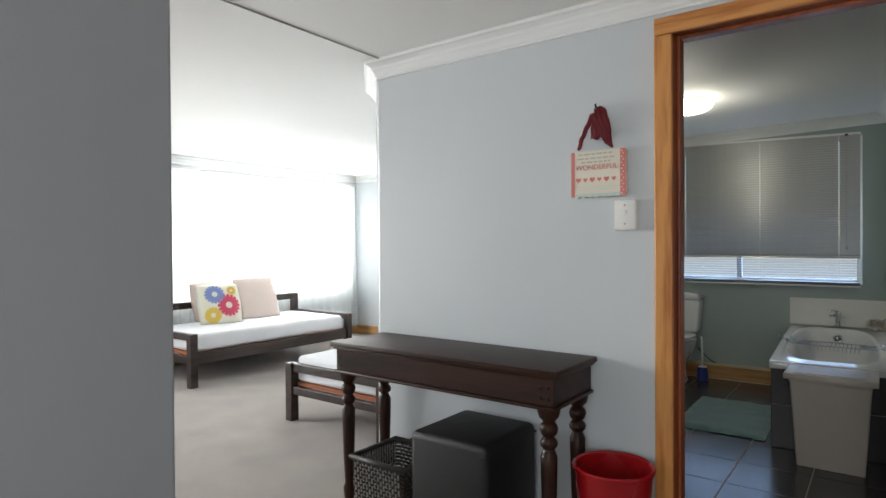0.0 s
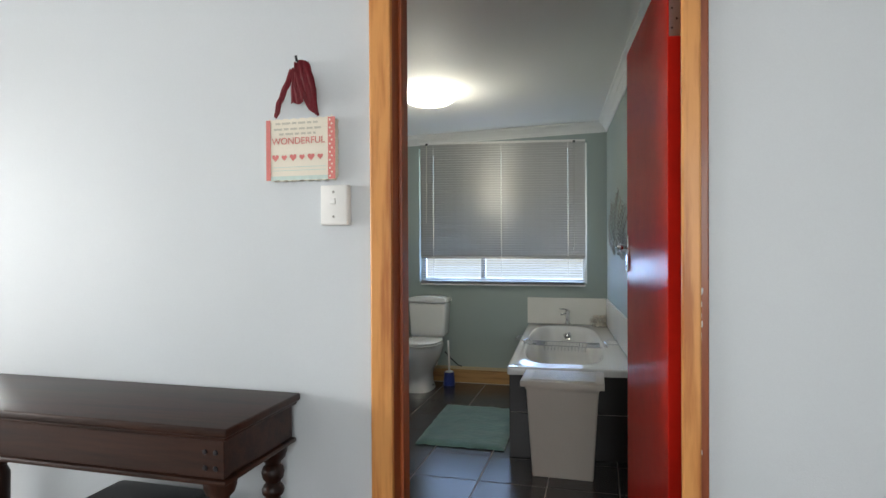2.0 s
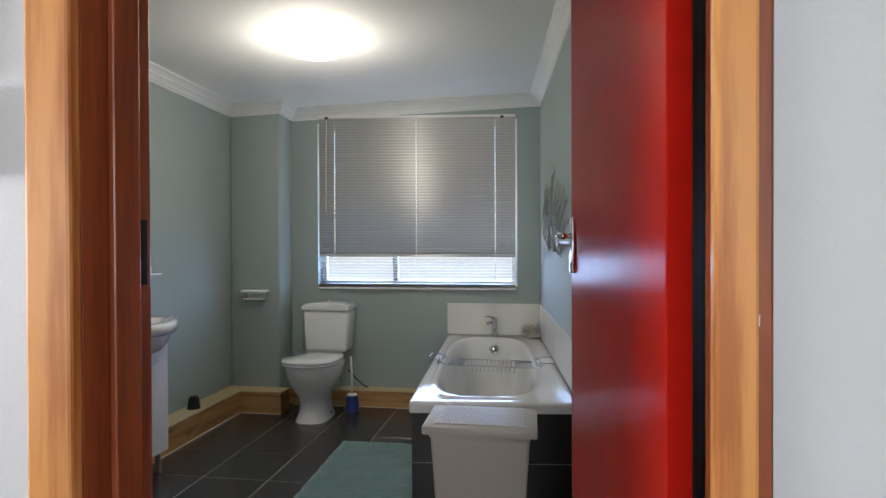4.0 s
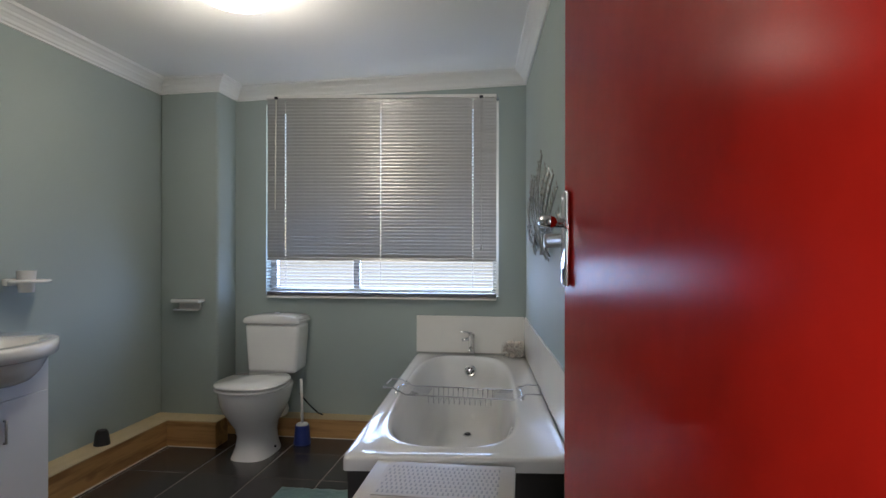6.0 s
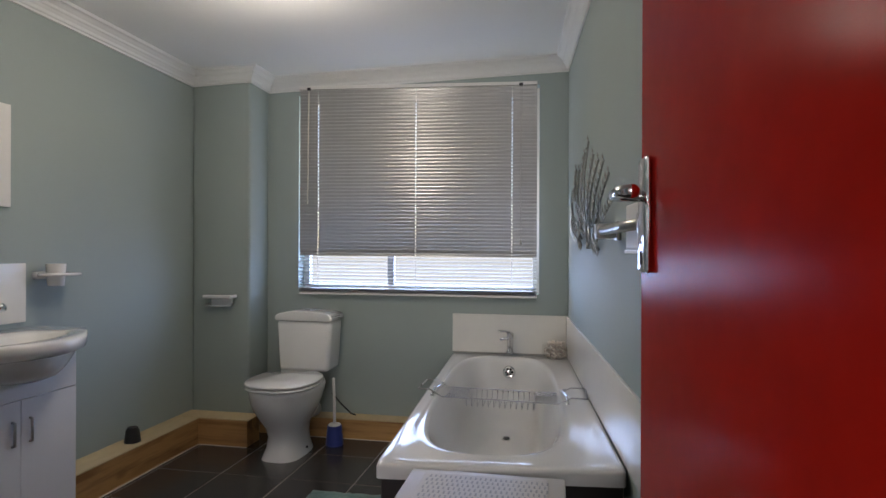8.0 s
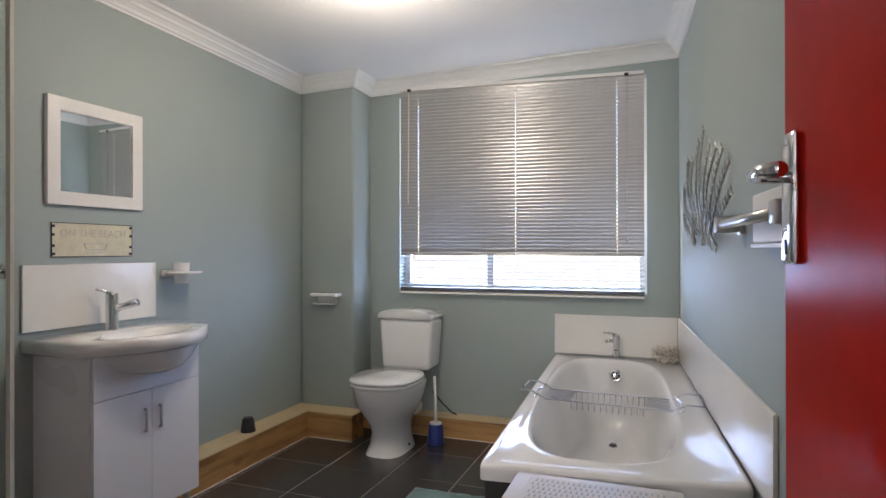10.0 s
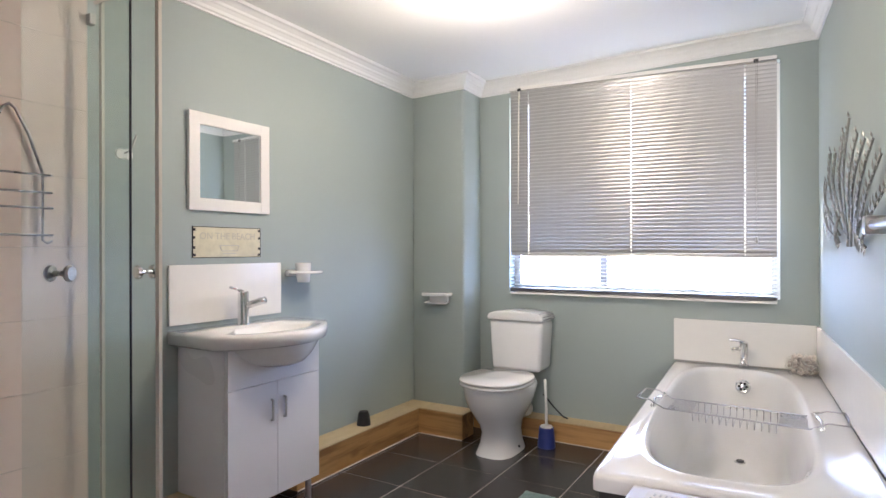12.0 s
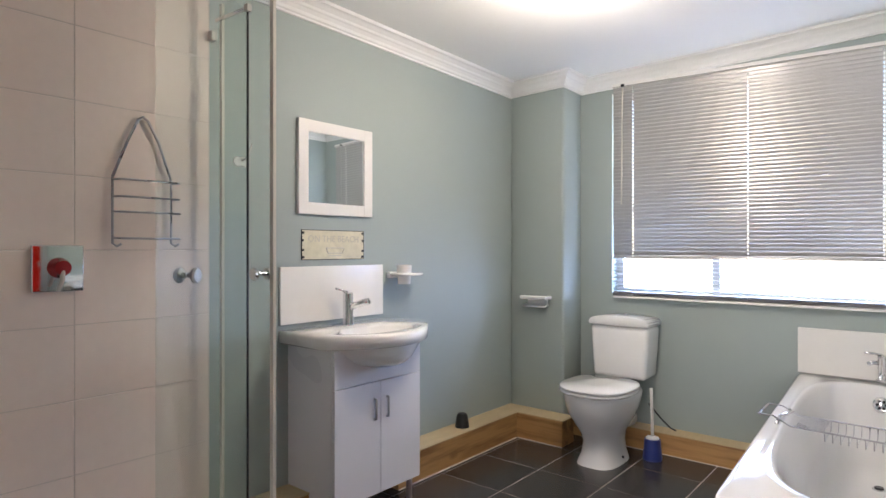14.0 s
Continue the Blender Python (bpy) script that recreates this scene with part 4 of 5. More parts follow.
rnd = random.Random(11)
STEMS = [(5.27, 1.20, 5.25, 1.63, 0.01), (5.31, 1.22, 5.37, 1.60, 0.02), (5.24, 1.24, 5.10, 1.55, -0.02), (5.20, 1.26, 4.97, 1.51, -0.02), (5.16, 1.22, 4.85, 1.49, -0.04), (5.10, 1.20, 4.74, 1.43, -0.05), (5.04, 1.18, 4.69, 1.33, -0.05),
         (5.36, 1.26, 5.56, 1.55, 0.03), (5.40, 1.24, 5.70, 1.57, 0.04), (5.46, 1.22, 5.83, 1.46, 0.05), (5.50, 1.20, 5.80, 1.33, 0.04), (5.42, 1.30, 5.47, 1.19, 0.0), (5.06, 1.27, 4.96, 1.17, 0.0)]
for sy0, sz0, sy1, sz1, bow in STEMS:
    pts = []
    for k in range(11):
        t = k / 10
        pts.append(on_right(sy0 + (sy1 - sy0) * t + bow * math.sin(math.pi * t), sz0 + (sz1 - sz0) * t, 0.010 + 0.016 * math.sin(math.pi * t)))
    br = part("branch", tube(pts, 0.0042, 6), M_PEWTER, art, smooth="all")
    d = (Vector(pts[-1]) - Vector(pts[0])).normalized()
    for k in range(2, 11):
        for sgn in (-1, 1):
            p0 = Vector(pts[k])
            ln = (0.066 - 0.0035 * k) * rnd.uniform(0.8, 1.15)
            side = Vector((0, -d.z, d.y)) * sgn
            q = p0 + d * ln * 0.62 + side * ln * 0.78 + Vector((-0.006, 0, 0))
            w = (q - p0).cross(Vector((1, 0, 0))).normalized() * ln * 0.13
            m1 = p0.lerp(q, 0.45)
            bm = bmesh.new()
            ridge = Vector((-0.0045, 0, 0))
            vs = [bm.verts.new(x) for x in (p0, m1 + w, q, m1 - w, m1 + ridge)] + [bm.verts.new(m1 + Vector((0.002, 0, 0)))]
            for f in ((0, 1, 4), (1, 2, 4), (2, 3, 4), (3, 0, 4), (1, 0, 5), (2, 1, 5), (3, 2, 5), (0, 3, 5)):
                bm.faces.new([vs[i] for i in f])
            part("leaf", bm, M_PEWTER, br)
part("trunk", join(tube([on_right(5.27, 1.20, 0.010), on_right(5.26, 1.10 + 0.075, 0.012)], 0.007, 8), tube([on_right(5.22, 1.30, 0.012), on_right(5.20, 1.21, 0.012), on_right(5.21, 1.175, 0.012)], 0.005, 8)), M_PEWTER, art, smooth="all")

rail = root("towel_rail", (right(4.6), 4.6, 1.24), "brushed aluminium towel rail with end plates", "towel rail")
for yy in (4.58, 3.97):
    bm = box(-0.004, 0.010, -0.022, 0.022, -0.03, 0.03, 0.004)
    box(-0.066, -0.004, -0.020, 0.020, -0.024, 0.024, 0.007, bm=bm)
    bmesh.ops.transform(bm, matrix=Matrix.Translation((right(yy) - 0.011, yy, 1.245)) @ Matrix.Rotation(radians(4.5), 4, "Z"), verts=bm.verts)
    part("bracket", bm, M_STEEL, rail, smooth=True)
part("bar", tube([(right(4.60) - 0.058, 4.60, 1.245), (right(3.95) - 0.058, 3.95, 1.245)], 0.0135, 16), M_STEEL, rail, smooth="all")
shelf = root("wall_box", (right(4.3), 4.3, 1.24), "small white plastic box fixed to the wall behind the towel rail", "wall box")
bm = box(-0.034, -0.001, -0.30, 0.17, -0.055, 0.062, 0.005)
box(-0.037, -0.0005, -0.305, 0.175, -0.066, -0.056, 0.002, bm=bm)
bmesh.ops.transform(bm, matrix=Matrix.Translation((right(4.15), 4.15, 1.243)) @ Matrix.Rotation(radians(4.5), 4, "Z"), verts=bm.verts)
part("body", bm, M_PLASTIC, shelf)

for ob in (rail, shelf):
    ob.location.z -= 0.036
art.location.z -= 0.02
btap = root("bath_mixer", (-0.585, 6.16, 0.53), "chrome bath mixer tap behind the tub", "tap")
part("body", lathe([(0.025, 0), (0.025, 0.006), (0.019, 0.012), (0.018, 0.085), (0.021, 0.09), (0.021, 0.118), (0.010, 0.124), (0, 0.124)], -0.565, 6.135, 0.5325, 20), M_CHROME, btap, smooth=True)
part("spout", tube([(-0.565, 6.135, 0.565), (-0.567, 6.10, 0.560), (-0.568, 6.07, 0.548)], 0.012, 12), M_CHROME, btap, smooth="all")
part("diverter", tube([(-0.565, 6.135, 0.615), (-0.60, 6.125, 0.618), (-0.622, 6.12, 0.610)], 0.010, 10), M_CHROME, btap, smooth="all")
part("lever", tube([(-0.565, 6.135, 0.655), (-0.60, 6.115, 0.662), (-0.63, 6.10, 0.664)], 0.006, 8), M_CHROME, btap, smooth="all")

btap.location.z += 0.012
dish = root("glass_bowl", (-0.335, 6.09, 0.533), "clear glass bowl of pale shells and pebbles on the tub rim", "bowl")
part("glass", lathe([(0, 0.0), (0.062, 0.0), (0.074, 0.02), (0.077, 0.05), (0.070, 0.078), (0.066, 0.078), (0.072, 0.05), (0.070, 0.022), (0.058, 0.004), (0, 0.004)], -0.335, 6.09, 0.533, 32), M_CLEAR, dish, smooth="all")
bm = bmesh.new()
rnd = random.Random(5)
for k in range(70):
    r = 0.058 * math.sqrt(rnd.random())
    a = rnd.uniform(0, 6.283)
    zz = 0.015 + 0.014 * (k % 6)
    s = rnd.uniform(0.010, 0.019)
    b2 = bmesh.new()
    bmesh.ops.create_icosphere(b2, subdivisions=1, radius=1)
    bmesh.ops.transform(b2, matrix=Matrix.Translation((-0.335 + r * math.cos(a), 6.09 + r * math.sin(a), 0.533 + zz)) @ Euler((rnd.random() * 3, rnd.random() * 3, 0)).to_matrix().to_4x4() @ Matrix.Diagonal((s, s * 0.7, s * 0.4, 1)), verts=b2.verts)
    join(bm, b2)
part("shells", bm, M_STONE, dish, smooth="all", kind="stuff")

dish.location.x += 0.028
# wire rack across the tub
rack = root("bath_rack", (-0.53, 5.27, 0.54), "chrome wire rack lying across the tub", "bath rack")
zc = 0.548


def rk(x, y, z):
    return (x, y + (x + 0.9) * -0.05, z)


for yy in (5.345, 5.165):
    part("rail", tube([rk(-0.885, yy + (0.0), zc), rk(-0.835, yy, zc), rk(-0.780, yy, zc - 0.028), rk(-0.290, yy, zc - 0.028), rk(-0.238, yy, zc), rk(-0.176, yy, zc)], 0.0032, 8), M_WIRE, rack, smooth="all")
part("end_bar", tube([rk(-0.885, 5.345, zc), rk(-0.885, 5.165, zc)], 0.0032, 8), M_WIRE, rack, smooth="all")
part("end_bar", tube([rk(-0.176, 5.345, zc), rk(-0.176, 5.165, zc)], 0.0032, 8), M_WIRE, rack, smooth="all")
for k in range(13):
    xx = -0.675 + k * 0.0235
    part("wire", tube([rk(xx, 5.345, zc - 0.028), rk(xx, 5.335, zc - 0.062), rk(xx, 5.175, zc - 0.062), rk(xx, 5.165, zc - 0.028)], 0.0018, 6), M_WIRE, rack, smooth="all")
for xx in (-0.722, -0.340):
    for k in range(12):
        yy = 5.172 + k * 0.0150
        part("wire", tube([rk(xx - 0.045, yy, zc - 0.029), rk(xx + 0.045, yy, zc - 0.029)], 0.0013, 5), M_WIRE, rack)
for xx, sg_ in ((-0.812, 1), (-0.262, -1)):
    part("clip", tube([rk(xx, 5.350, zc - 0.012), rk(xx + 0.018 * sg_, 5.30, zc - 0.006), rk(xx - 0.006 * sg_, 5.20, zc - 0.004), rk(xx - 0.010 * sg_, 5.150, zc - 0.022), rk(xx + 0.008 * sg_, 5.148, zc - 0.034)], 0.0062, 8), M_CHROME, rack, smooth="all")

# laundry bin
ham = root("laundry_bin", (-0.49, 4.18, 0), "tall cream plastic laundry bin with slotted lid beside the bathtub", "laundry bin")
bm = bmesh.new()
rr = []
for (hw, ya, yb, zz) in ((0.155, 4.10, 4.30, 0.0), (0.158, 4.097, 4.302, 0.01), (0.186, 4.06, 4.325, 0.465), (0.190, 4.055, 4.328, 0.485)):
    rr.append([bm.verts.new(c) for c in ((-0.49 - hw, ya, zz), (-0.49 + hw, ya, zz), (-0.49 + hw, yb, zz), (-0.49 - hw, yb, zz))])
skin(bm, rr)
bm.faces.new(rr[0])
bm.faces.new(rr[-1])
bmesh.ops.bevel(bm, geom=[e for e in bm.edges if abs(e.verts[0].co.z - e.verts[1].co.z) > 0.3], offset=0.012, segments=3, profile=0.5, affect="EDGES")
part("body", bm, M_CREAM, ham, smooth=True)
bm = box(-0.705, -0.275, 4.040, 4.340, 0.487, 0.520, 0.006, 2)
part("lid", bm, M_CREAM, ham, smooth=True)
lidp = part("lid_panel", box(-0.660, -0.320, 4.075, 4.305, 0.5205, 0.5235, 0.001), M_CREAM, ham)
bm = bmesh.new()
for j in range(8):
    for i in range(24):
        x = -0.648 + i * 0.0138 + (0.006 if j % 2 else 0)
        y = 4.092 + j * 0.026
        box(x, x + 0.005, y, y + 0.016, 0.5236, 0.5241, bm=bm)
part("slot_pattern", bm, M_SEAL, lidp, kind="stuff")

# bath mat
bmat = root("bath_mat", (-1.14, 4.86, 0), "teal tufted bath mat lying on the tiles by the tub", "bath mat")
bm = bmesh.new()
NX, NY = 56, 84
grid = []
for j in range(NY + 1):
    row = []
    for i in range(NX + 1):
        u, v = i / NX, j / NY
        x = -1.405 + 0.555 * u - 0.025 * v
        y = 4.42 + 0.88 * v
        edge = min(u, 1 - u, v * 1.4, (1 - v) * 1.4)
        x += 0.008 * noise.noise(Vector((u * 3, v * 14, 1))) * (1 if u < 0.5 else 0)
        y += 0.010 * noise.noise(Vector((u * 12, v * 3, 4)))
        z = 0.006 + 0.020 * min(edge * 14, 1) ** 0.5 + 0.004 * noise.noise(Vector((x * 60, y * 60, 0))) + 0.004 * noise.noise(Vector((x * 9, y * 9, 3)))
        row.append(bm.verts.new((x, y, max(z, 0.003))))
    grid.append(row)
for j in range(NY):
    for i in range(NX):
        bm.faces.new((grid[j][i], grid[j][i + 1], grid[j + 1][i + 1], grid[j + 1][i]))
part("fabric", bm, M_MAT, bmat, smooth="all")

# shower corner
shower = root("shower_enclosure", (-2.35, 3.94, 0), "glass shower enclosure with cream strip seals and clear knobs", "shower")
part("wall_profile", box(-2.619, -2.603, 3.925, 3.955, 0.006, 2.05, 0.002), M_CHROME, shower)


def pane(name, xa, ya, xb, yb, z0, z1, th=0.006, material=None, parent=None):
    a, b = Vector((xa, ya)), Vector((xb, yb))
    n = (b - a).normalized()
    n = Vector((-n.y, n.x)) * th / 2
    ob = part(name, prism([(a.x - n.x, a.y - n.y), (b.x - n.x, b.y - n.y), (b.x + n.x, b.y + n.y), (a.x + n.x, a.y + n.y)], z0, z1), material or M_GLASS, parent or shower)
    if material is None:
        ob.visible_shadow = False
    return ob


pane("fixed_panel", -2.506, 3.945, -2.165, 3.945, 0.006, 2.12)
pane("strip_seal", -2.520, 3.945, -2.504, 3.945, 0.006, 2.12, 0.012, M_PVC)
pane("strip_seal", -2.180, 3.945, -2.160, 3.945, 0.006, 2.2, 0.012, M_PVC)
pane("return_panel", -2.597, 3.94, -2.520, 3.94, 0.006, 2.03, 0.006)
inner_door = pane("folding_door", -2.025, 3.47, -2.300, 3.925, 0.006, 2.03, 0.006, M_FILMGLASS)
inner_door.visible_shadow = False
pane("edge", -2.299, 3.923, -2.301, 3.927, 0.006, 2.03, 0.007, M_DARKMETAL, inner_door)
part("top_rail", tube([(-2.30, 3.925, 2.045), (-2.50, 3.915, 2.045)], 0.008, 10), M_CHROME, shower, smooth="all")
part("rail_clip", box(-2.312, -2.288, 3.915, 3.935, 2.03, 2.058, 0.003), M_STEEL, shower)
part("top_clip", box(-2.60, -2.565, 3.93, 3.955, 1.99, 2.03, 0.004), M_STEEL, shower)
for kx, ky, dirv in ((-2.245, 3.945, (0.0, 1.0)), (-2.102, 3.598, (0.86, 0.51))):
    for sgn in (-1, 1):
        bm = lathe([(0.0, 0.0), (0.008, 0.0), (0.009, 0.014), (0.022, 0.018), (0.024, 0.026), (0.020, 0.032), (0, 0.032)], 0, 0, 0.003, 20)
        ang = math.atan2(dirv[1] * sgn, dirv[0] * sgn)
        bmesh.ops.transform(bm, matrix=Matrix.Translation((kx, ky, 1.07 if ky > 3.9 else 1.08)) @ Matrix.Rotation(ang, 4, "Z") @ Matrix.Rotation(radians(90), 4, "Y"), verts=bm.verts)
        kn = part("knob", bm, M_CHROME if ky > 3.9 else M_PEWTER, shower, smooth=True)
        bm = lathe([(0.0, 0.0), (0.030, 0.0), (0.031, 0.008), (0.028, 0.010), (0, 0.010)], 0, 0, 0.026, 24)
        bmesh.ops.transform(bm, matrix=Matrix.Translation((kx, ky, 1.07 if ky > 3.9 else 1.08)) @ Matrix.Rotation(ang, 4, "Z") @ Matrix.Rotation(radians(90), 4, "Y"), verts=bm.verts)
        part("clear_cap", bm, M_CLEAR, kn, "clear acrylic disc", smooth=True)
tray = root("shower_tray", (-2.2, 3.4, 0), "white shower tray with a low rim", "shower tray")
part("tray", prism([(-2.495, 2.97), (-2.30, 2.73), (-1.65, 2.73), (-1.65, 3.5), (-2.05, 3.91), (-2.495, 3.91)], 0.0, 0.064, 0.01), M_ACRYLIC, tray, smooth=True)

scad = root("shower_caddy", (-2.6, 3.67, 1.35), "chrome wire shower caddy hanging on the tiles", "shower caddy")
CXX = -2.598
part("hanger", tube([(CXX, 3.568, 1.415), (CXX, 3.62, 1.55), (CXX, 3.655, 1.628), (CXX, 3.672, 1.640), (CXX, 3.69, 1.628), (CXX, 3.73, 1.55), (CXX, 3.775, 1.415)], 0.005, 8), M_WIRE, scad, smooth="all")
for yy in (3.568, 3.775):
    part("side_wire", tube([(CXX, yy, 1.415), (CXX, yy, 1.18), (CXX + 0.012, yy + 0.01, 1.170), (CXX + 0.02, yy + 0.022, 1.178)], 0.0045, 8), M_WIRE, scad, smooth="all")
for zz, dep in ((1.405, 0.07), (1.345, 0.07), (1.292, 0.075), (1.20, 0.075)):
    part("shelf_wire", tube([(CXX, 3.568, zz), (CXX + dep, 3.572, zz - 0.003), (CXX + dep, 3.772, zz - 0.003), (CXX, 3.775, zz)], 0.0038, 8), M_WIRE, scad, smooth="all")
for k in range(12):
    yy = 3.58 + k * 0.0165
    part("floor_wire", tube([(CXX, yy, 1.199), (CXX + 0.075, yy, 1.196)], 0.0015, 5), M_WIRE, scad)
for k in range(5):
    part("floor_wire", tube([(CXX + 0.012 + 0.014 * k, 3.57, 1.291), (CXX + 0.012 + 0.014 * k, 3.773, 1.291)], 0.0013, 5), M_WIRE, scad)
smix = root("shower_mixer", (-2.60, 3.40, 1.10), "square chrome shower mixer, round knob painted with a red door reflection", "shower mixer")
part("plate", box(-2.6105, -2.596, 3.325, 3.478, 1.028, 1.183, 0.005, 3), M_CHROME, smix, smooth=True)
bm = lathe([(0.0, 0.0), (0.034, 0.0), (0.032, 0.012), (0.026, 0.028), (0.024, 0.045), (0.0, 0.048)], 0, 0, 0, 28)
bmesh.ops.transform(bm, matrix=Matrix.Translation((-2.596, 3.402, 1.108)) @ Matrix.Rotation(radians(90), 4, "Y"), verts=bm.verts)
# chrome knob: the red door's reflection is put into its base colour
part("knob", bm, mat("red_reflection_knob", (0.30, 0.015, 0.018), 0.2, 0.3), smix, "glossy round knob with the red door reflection in its colour", smooth=True)
part("lever", tube([(-2.556, 3.402, 1.10), (-2.548, 3.398, 1.07), (-2.545, 3.385, 1.035)], 0.007, 10), M_PVC, smix, smooth="all")
hook = root("wall_hook", (-2.61, 4.08, 1.53), "small white double wall hook", "hook")
for yy in (4.065, 4.095):
    bm = lathe([(0, 0.004), (0.018, 0.004), (0.022, 0.0)], 0, 0, 0, 20)
    bmesh.ops.transform(bm, matrix=Matrix.Translation((-2.618, yy, 1.525)) @ Matrix.Rotation(radians(90), 4, "Y"), verts=bm.verts)
    part("disc", bm, M_PLASTIC, hook, smooth=True)
part("prong", tube([(-2.614, 4.08, 1.53), (-2.59, 4.09, 1.54), (-2.575, 4.105, 1.60)], 0.004, 8), M_STEEL, hook, smooth="all")

set_back(shower, scad, smix, hook)
shower.location.x -= 0.018
smix.location.z -= 0.009

# ---- hall things ----
TAB = dict(x0=-2.335, x1=-1.172, y0=2.190, y1=2.560)
tbl = root("console_table", (-1.81, 2.37, 0), "dark stained wooden console table with turned legs", "console table")
part("tabletop", box(TAB["x0"], TAB["x1"], TAB["y0"], TAB["y1"], 0.769, 0.792, 0.006, 3), M_DARKWOOD, tbl, smooth=True)
part("tabletop_moulding", box(TAB["x0"] + 0.010, TAB["x1"] - 0.010, TAB["y0"] + 0.010, TAB["y1"] - 0.004, 0.758, 0.7715, 0.004, 2), M_DARKWOOD, tbl, smooth=True)
part("apron", box(TAB["x0"] + 0.022, TAB["x1"] - 0.022, TAB["y0"] + 0.022, TAB["y1"] - 0.014, 0.660, 0.7575, 0.002), M_DARKWOOD, tbl)
part("apron_moulding", box(TAB["x0"] + 0.012, TAB["x1"] - 0.012, TAB["y0"] + 0.012, TAB["y1"] - 0.006, 0.645, 0.6595, 0.005, 2), M_DARKWOOD, tbl, smooth=True)
LEG = [(0.0, 0.0), (0.024, 0.0), (0.026, 0.03), (0.022, 0.05), (0.026, 0.08), (0.028, 0.10), (0.019, 0.125), (0.021, 0.15), (0.026, 0.26), (0.030, 0.40), (0.031, 0.47), (0.024, 0.485),
       (0.020, 0.495), (0.031, 0.507), (0.033, 0.52), (0.026, 0.533), (0.020, 0.54), (0.030, 0.553), (0.034, 0.57), (0.029, 0.585), (0.022, 0.592), (0.024, 0.60), (0.036, 0.613), (0.041, 0.630), (0.043, 0.6448), (0.0, 0.6448)]
for lx in (TAB["x0"] + 0.06, TAB["x1"] - 0.06):
    for ly in (TAB["y0"] + 0.06, TAB["y1"] - 0.06):
        part("leg", lathe(LEG, lx, ly, 0, 24), M_DARKWOOD_Z, tbl, smooth=True)
for lx in (TAB["x0"] + 0.045, TAB["x1"] - 0.045, TAB["x1"] - 0.075):
    for zz in (0.685, 0.725):
        bm = lathe([(0, 0.005), (0.006, 0.003), (0.007, 0)], 0, 0, 0, 10)
        bmesh.ops.transform(bm, matrix=Matrix.Translation((lx, TAB["y0"] + 0.0215, zz)) @ Matrix.Rotation(radians(90), 4, "X"), verts=bm.verts)
        part("peg", bm, M_DARKMETAL, tbl, smooth=True)

ott = root("ottoman", (-1.61, 2.33, 0), "black leatherette cube ottoman under the table", "ottoman")
bm = box(-1.80, -1.43, 2.13, 2.53, 0.02, 0.49, 0.03, 4)
part("seat", bm, M_LEATHER, ott, smooth="all")
seam = [(-1.798, 2.132), (-1.432, 2.132), (-1.432, 2.528), (-1.798, 2.528)]
part("seam", tube([(x, y, 0.452) for x, y in seam], 0.003, 6, closed=True), M_LEATHER, ott)
for lx in (-1.77, -1.46):
    for ly in (2.16, 2.50):
        part("foot", lathe([(0, 0), (0.015, 0), (0.018, 0.02), (0, 0.02)], lx, ly, 0, 12), M_BLACK, ott)

bk = root("wicker_basket", (-2.06, 2.36, 0), "dark woven wicker basket with paler weave under the table", "basket")
bm = bmesh.new()
for j in range(15):
    zz = 0.012 + j * 0.0175
    g = 0.012 * (zz / 0.26)
    pts = []
    for (xa, ya, xb, yb) in ((-2.20, 2.22, -1.92, 2.22), (-1.92, 2.22, -1.92, 2.50), (-1.92, 2.50, -2.20, 2.50), (-2.20, 2.50, -2.20, 2.22)):
        n = 20
        for k in range(n):
            t = k / n
            x, y = xa + (xb - xa) * t, ya + (yb - ya) * t
            o = 0.004 * (1 if (k + j) % 2 else -1)
            nx, ny = (0, -1) if ya == yb and ya < 2.3 else (0, 1) if ya == yb else (1, 0) if xa > -2 else (-1, 0)
            pts.append((x + nx * (o + g), y + ny * (o + g), zz))
    tube(pts, 0.0075, 5, closed=True, bm=bm)
part("weave", bm, M_WICKER, bk, kind="stuff")
bm = bmesh.new()
for k in range(16):
    for (x, y) in ((-2.20 + 0.28 * (k + 0.5) / 16, 2.218), (-1.918, 2.22 + 0.28 * (k + 0.5) / 16), (-2.202, 2.22 + 0.28 * (k + 0.5) / 16)):
        tube([(x, y, 0.0), (x, y - (0.012 if y < 2.219 else 0), 0.265)], 0.0045, 5, bm=bm)
part("stake", bm, M_STEEL, bk, kind="stuff")
part("rim", tube([(-2.215, 2.205, 0.272), (-1.905, 2.205, 0.272), (-1.905, 2.515, 0.272), (-2.215, 2.515, 0.272)], 0.013, 10, closed=True), M_WICKER, bk, smooth="all")
part("bottom", box(-2.19, -1.93, 2.23, 2.49, 0.0, 0.01), M_WICKER, bk)

rb = root("waste_bin", (-1.04, 2.40, 0), "round red plastic waste bin beside the door frame", "waste bin")
part("shell", lathe([(0, 0.0), (0.105, 0.0), (0.108, 0.01), (0.138, 0.415), (0.146, 0.42), (0.148, 0.43), (0.142, 0.436), (0.134, 0.43), (0.105, 0.015), (0, 0.012)], -1.045, 2.395, 0, 48), M_REDP, rb, smooth=True)
bm = bmesh.new()
bmesh.ops.create_icosphere(bm, subdivisions=2, radius=0.028)
for v in bm.verts:
    v.co *= 1 + 0.25 * noise.noise(v.co * 60)
bmesh.ops.translate(bm, verts=bm.verts, vec=(-1.085, 2.33, 0.30))
bmesh.ops.scale(bm, verts=bm.verts, vec=(1, 1, 1))
paper = tagged(new("crumpled_paper", None), "crumpled white paper in the red bin", "paper")
paper.location = (-1.085, 2.33, 0.27)
part("paper", bm, M_SHEET, paper)

